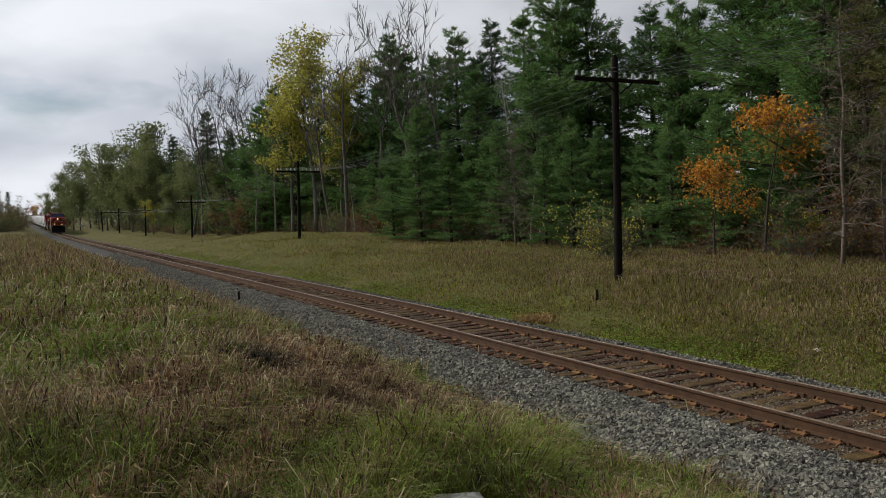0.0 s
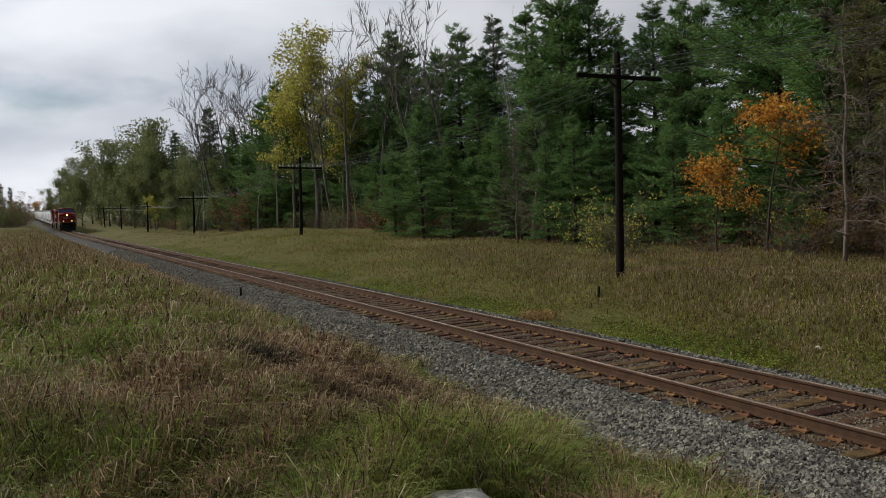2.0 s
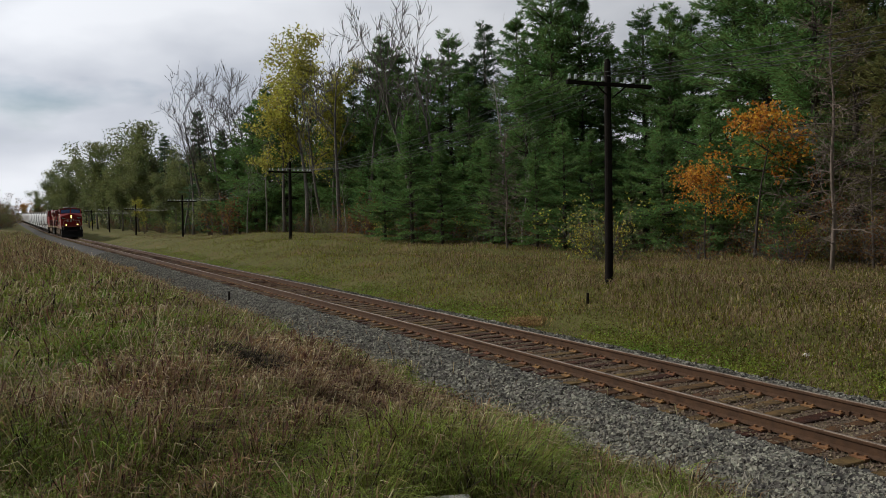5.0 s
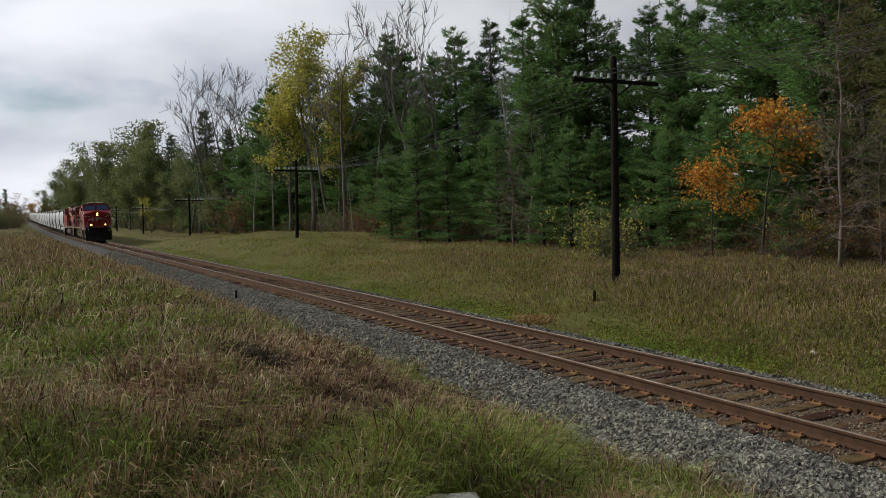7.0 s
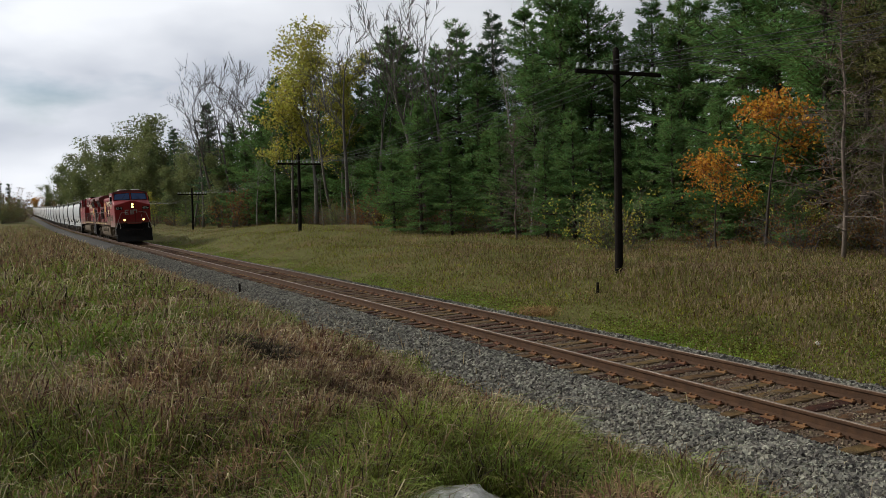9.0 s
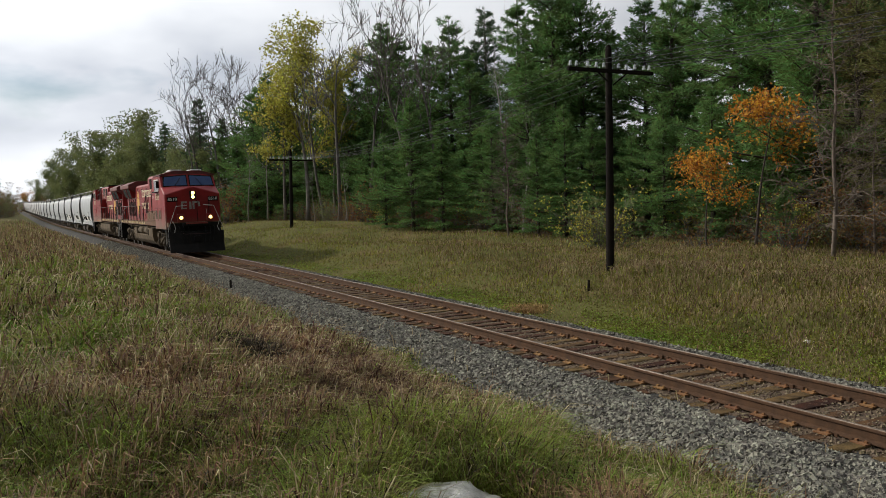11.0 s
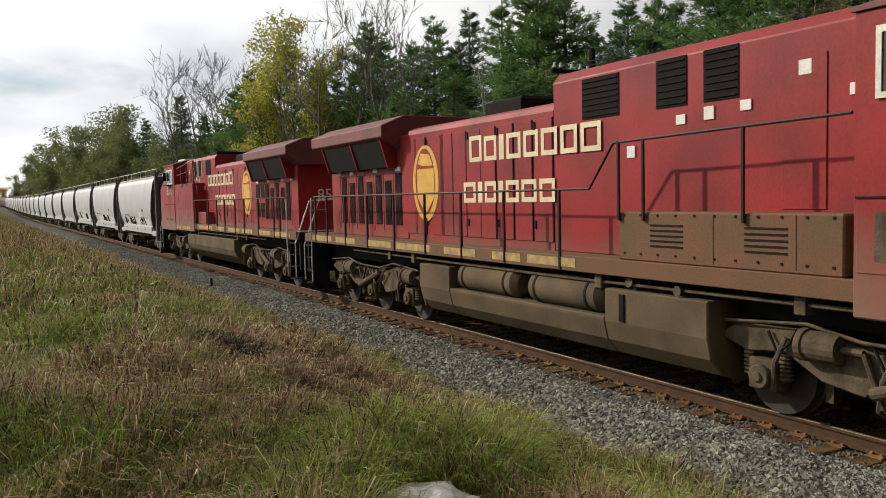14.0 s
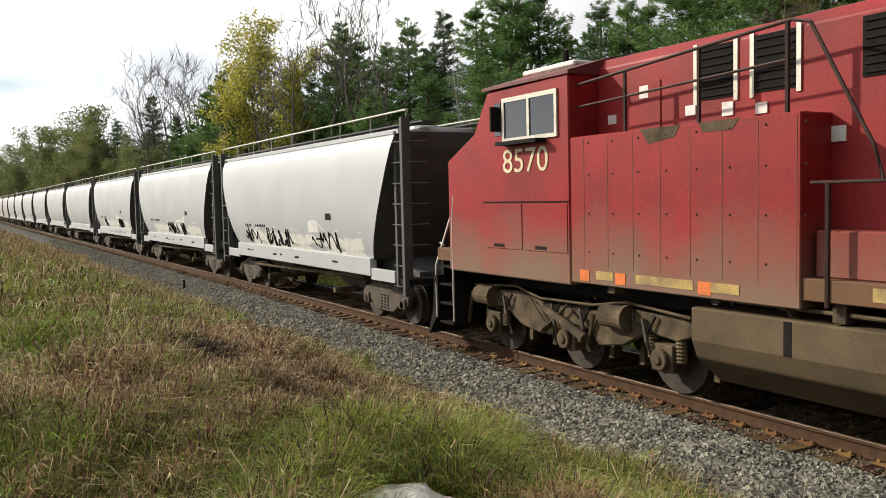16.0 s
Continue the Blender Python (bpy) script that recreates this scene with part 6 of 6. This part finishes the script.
# ================= grass =================
def blades(name, n, sampler, hmin, hmax, width, material, label, seed, bend=0.5, heads=False):
    """Curved grass blades, each of two quads' width tapering to a point, growing from the ground."""
    r = np.random.RandomState(seed)
    x, y, hs = sampler(r, n)
    n = len(x)
    z = ground_z(x, y) - 0.03
    d = np.hypot(x, y)
    h = r.uniform(hmin, hmax, n) * hs
    w = width * (0.6 + 0.8 * r.random_sample(n)) * np.clip(d / 9.0, 0.55, 1.9)
    a = r.uniform(0, 2 * np.pi, n)
    lean = h * bend * r.uniform(0.2, 1.5, n)
    dx, dy = np.cos(a) * lean + 0.05 * h, np.sin(a) * lean
    t = r.uniform(0, 2 * np.pi, n)
    sx, sy = np.cos(t) * w, np.sin(t) * w
    def P(k, lk, wk):
        return (np.stack([x + dx * lk - sx * wk, y + dy * lk - sy * wk, z + h * k], 1), np.stack([x + dx * lk + sx * wk, y + dy * lk + sy * wk, z + h * k], 1))
    b0, b1 = P(0, 0, 0.7)
    c0, c1 = P(0.5, 0.14, 1.0)
    if heads:
        e0, e1 = P(0.86, 0.50, 1.45)
        tip = np.stack([x + dx * 1.2, y + dy * 1.2, z + h * 0.84], 1)
    else:
        e0, e1 = P(0.86, 0.52, 0.85)
        tip = np.stack([x + dx * 1.25, y + dy * 1.25, z + h * (0.98 - 0.35 * r.random_sample(n))], 1)
    V = np.stack([b0, b1, c0, c1, e0, e1, tip], 1).reshape(-1, 3)
    k = (np.arange(n) * 7)[:, None]
    F = np.concatenate([k + np.array([[0, 1, 3, 2]]), k + np.array([[2, 3, 5, 4]]), k + np.array([[4, 5, 6]])], 1)
    me = raw_mesh(name, V, F, np.tile([4, 4, 3], n), material)
    return tagged(new(name, me), label, "grass", kind="stuff")


def patchy(x, y, f, seed):
    return (np.sin(x * f + seed) * np.sin(y * f * 0.8 + 1.3 * seed) + 0.6 * np.sin(x * f * 2.3 - y * f * 1.7 + seed * 2.1) + 0.4 * np.sin(y * f * 3.1 + x * f * 0.9 - seed)) / 2


def blob(x, y, cx, cy, rx, ry):
    return np.exp(-((x - cx) / rx) ** 2 - ((y - cy) / ry) ** 2)


def near_bank(share):
    def f(r, n):
        d = 3.2 * (150 / 3.2) ** (r.random_sample(n) ** 1.3)
        a = np.radians(r.uniform(-7, 60, n))
        x, y = d * np.sin(a), d * np.cos(a)
        u = x - track_x(y)
        edge = -2.95 + 1.15 * smooth01((y - 6) / 12) + 0.3 * patchy(x, y, 1.6, 4.0)
        p = share(x, y)
        keep = (u < edge) & (r.random_sample(n) < p) & (np.hypot((x - 2.06) / 1.3, y - 3.95) > 0.30)
        x, y, u = x[keep], y[keep], u[keep]
        hs = (0.62 + 0.45 * smooth01((-u - 2.4) / 1.1) + 0.30 * blob(x, y, 4.6, 7.2, 1.3, 2.4)) * (0.80 + 0.42 * patchy(x, y, 0.9, 2.0) + 0.30 * patchy(x, y, 3.1, 6.0)) * (1 - 0.75 * blob(x, y, 2.0, 8.4, 0.32, 0.5))
        hs = hs * (1 - 0.72 * blob(x, y, 1.95, 3.6, 0.45, 0.55))
        return x, y, np.clip(hs, 0.2, 1.4)
    return f


def rust(x, y):
    return np.clip(1.1 * blob(x, y, 3.2, 9.5, 0.9, 1.7) + 0.9 * blob(x, y, 2.3, 7.6, 0.6, 1.1) + 0.7 * blob(x, y, 0.9, 6.9, 0.45, 0.8) + 0.6 * blob(x, y, 4.6, 11.5, 0.9, 1.6)
                   + 0.22 * (patchy(x, y, 1.1, 7.0) > 0.3) + 0.42 * smooth01((np.hypot(x, y) - 20) / 12), 0, 1)


def lush(x, y):
    return np.clip(0.50 + blob(x, y, 1.1, 5.2, 0.6, 0.8) + 0.9 * blob(x, y, 3.3, 5.6, 1.3, 1.2) + 0.8 * blob(x, y, 4.9, 6.8, 1.0, 2.2) + 0.6 * blob(x, y, 0.4, 11.5, 1.0, 3) + 0.35 * (patchy(x, y, 1.3, 3.0) > 0.2), 0, 1) * (1 - 0.75 * rust(x, y))


blades("green_grass", 400000, near_bank(lambda x, y: lush(x, y) * 0.95), 0.16, 0.48, 0.0042, m_blade_g, "tall green grass on the near bank", 41, 0.8)
blades("olive_grass", 280000, near_bank(lambda x, y: 0.6 - 0.45 * rust(x, y)), 0.14, 0.46, 0.0042, m_blade_o, "olive autumn grass on the near bank", 42, 0.8)
blades("dry_grass", 330000, near_bank(lambda x, y: (0.12 + 0.20 * rust(x, y) + 0.10 * (patchy(x, y, 0.8, 9.0) > 0.2)) * (0.25 + 0.75 * smooth01((np.hypot(x, y) - 5) / 3.5))), 0.28, 0.60, 0.0034, m_blade_d, "dry straw-coloured grass stems with bent heads", 43, 0.55, True)
blades("brown_weeds", 600000, near_bank(lambda x, y: 0.04 + 0.96 * rust(x, y)), 0.22, 0.58, 0.0040, m_blade_r, "rust-brown dead weeds in the grass", 44, 0.5, True)


def leafy(name, n, share, top, size, material, label, seed, slim=0.17):
    """Small broad leaves of low herbs mixed into the grass."""
    r = np.random.RandomState(seed)
    x, y, hs = near_bank(share)(r, n)
    keep = (np.hypot(x, y) < 34) & (np.hypot(x, y) > 3.4)
    x, y, hs = x[keep], y[keep], hs[keep]
    C = np.stack([x, y, ground_z(x, y) + top * hs * r.random_sample(len(x)) ** 0.7], 1)
    D = r.normal(size=C.shape) * np.array([1, 1, 0.35]) + np.array([0, 0, 0.25])
    near = np.clip(np.hypot(C[:, 0], C[:, 1]) / 10.0, 0.38, 1.5)[:, None]
    me = leaf_mesh(name, tri_leaves(C, D, size * near, size * slim * near, r, 1, 0.0), material)
    return tagged(new(name, me), label, "weeds", kind="stuff")


leafy("green_herbs", 330000, lambda x, y: lush(x, y) * 0.9, 0.38, 0.050, m_blade_g, "leafy green herbs in the grass", 61)
leafy("olive_herbs", 200000, lambda x, y: 0.55 - 0.25 * rust(x, y), 0.40, 0.045, m_blade_o, "leafy olive herbs turning in autumn", 62)
leafy("withered_leaves", 260000, lambda x, y: 0.03 + 0.75 * rust(x, y), 0.52, 0.045, m_blade_r, "withered rust-brown leaves on the weeds", 63)
leafy("seed_heads", 200000, lambda x, y: (0.02 + 0.36 * rust(x, y) + 0.07 * (patchy(x, y, 1.7, 1.0) > 0.3)) * smooth01((np.hypot(x, y) - 5) / 3), 0.60, 0.060, m_blade_d, "pale fluffy seed heads over the weeds", 64, 0.11)


def far_verge(share):
    def f(r, n):
        d = 11 * (150 / 11) ** (r.random_sample(n) ** 1.1)
        a = np.radians(r.uniform(0, 60, n))
        x, y = d * np.sin(a), d * np.cos(a)
        u = x - track_x(y)
        keep = (u > 2.80 + 0.35 * patchy(x, y, 1.2, 2.0)) & (u < 24) & (r.random_sample(n) < share(x, y, u))
        x, y, u = x[keep], y[keep], u[keep]
        return x, y, np.clip(0.32 + 0.53 * smooth01((u - 3) / 5) + 0.35 * patchy(x, y, 0.5, 5.0), 0.3, 1.3)
    return f


blades("green_verge_grass", 300000, far_verge(lambda x, y, u: np.clip(0.80 - 0.10 * u + 0.9 * blob(x, y, 20, 62, 11, 30), 0.22, 1)), 0.08, 0.24, 0.0058, m_moss, "green grass strip beyond the ballast", 45)
blades("olive_verge_grass", 200000, far_verge(lambda x, y, u: np.clip(0.35 + 0.05 * u, 0, 0.8) * (1 - 0.6 * blob(x, y, 22, 68, 12, 34))), 0.10, 0.28, 0.0058, m_verge_o, "olive grass between the track and the wood", 46)
blades("dry_verge_grass", 240000, far_verge(lambda x, y, u: np.clip(0.12 + 0.09 * u, 0, 0.95) * (1 - 0.8 * blob(x, y, 22, 68, 12, 34))), 0.12, 0.34, 0.0040, m_verge_d, "dry brown grass between the track and the wood", 47, 0.5, False)
blades("brown_verge_weeds", 130000, far_verge(lambda x, y, u: np.clip(0.05 + 0.05 * u, 0, 0.6) * (1 - 0.7 * blob(x, y, 22, 68, 12, 34))), 0.12, 0.36, 0.0038, m_blade_r, "reddish-brown weeds between the track and the wood", 48, 0.5, True)


def verge_leaves(name, n, lo, hi, top, size, material, label, seed):
    r = np.random.RandomState(seed)
    y = 8 * (90 / 8) ** r.random_sample(n)
    u = lo + (hi - lo) * r.random_sample(n) ** 1.4
    x = track_x(y) + u
    k = patchy(x, y, 0.9, 3.0) > -0.15
    x, y = x[k], y[k]
    C = np.stack([x, y, ground_z(x, y) + top * r.random_sample(len(x))], 1)
    D = r.normal(size=C.shape) * np.array([1, 1, 0.35]) + np.array([0, 0, 0.3])
    me = leaf_mesh(name, tri_leaves(C, D, size, size * 0.3, r, 1, 0.0), material)
    return tagged(new(name, me), label, "weeds", kind="stuff")


verge_leaves("green_herbs", 45000, 2.6, 4.6, 0.16, 0.055, m_blade_g, "bright green herbs along the far ballast edge", 71)
verge_leaves("olive_herbs", 40000, 3.5, 13.0, 0.26, 0.06, m_verge_o, "yellow-green herbs in the far verge", 72)


def clump(cx, cy, rx, ry):
    def f(r, n):
        x, y = cx + r.normal(scale=rx, size=n), cy + r.normal(scale=ry, size=n)
        return x, y, np.ones(n)
    return f


blades("straw_tuft", 900, clump(12.75, 20.0, 0.28, 0.3), 0.12, 0.26, 0.004, m_straw, "pale straw tuft beside the ballast", 51, 1.2)
blades("straw_tuft", 900, clump(5.75, 56.0, 0.5, 0.9), 0.15, 0.4, 0.004, m_straw, "pale straw tuft beside the ballast", 52, 1.2)
blades("edge_grass", 170000, far_verge(lambda x, y, u: np.clip(1.15 - 0.28 * (u - 2.4), 0, 1)), 0.08, 0.24, 0.0056, m_blade_g, "green grass strip along the far ballast edge", 54)
# near-black blades mixed in as painted shade, to deepen the grass contrast
blades("dark_stems", 260000, near_bank(lambda x, y: 0.08 + 0.2 * rust(x, y)), 0.18, 0.52, 0.0046, m_blade_k, "near-black stems painting the shade between the bank grass blades", 56, 0.6, True)
blades("bank_grass", 60000, lambda r, n: (r.uniform(-26, 6.0, n), r.uniform(-26, 3.0, n), np.ones(n)), 0.15, 0.45, 0.012, m_blade_o, "olive grass on the bank around", 57, 0.6)
blades("dark_weeds", 1500, clump(2.1, 9.0, 0.24, 0.26), 0.2, 0.42, 0.005, m_blade_k, "dark dead weed clump on the near bank", 55, 0.7)
blades("ballast_weeds", 120, lambda r, n: (track_x(np.linspace(6, 22, n)) - r.uniform(0.9, 2.4, n), np.linspace(6, 22, n) + r.uniform(-1, 1, n), np.ones(n)), 0.25, 0.7, 0.003, m_blade_d, "sparse dry stems rising through the ballast", 53, 0.3, True)

motions()
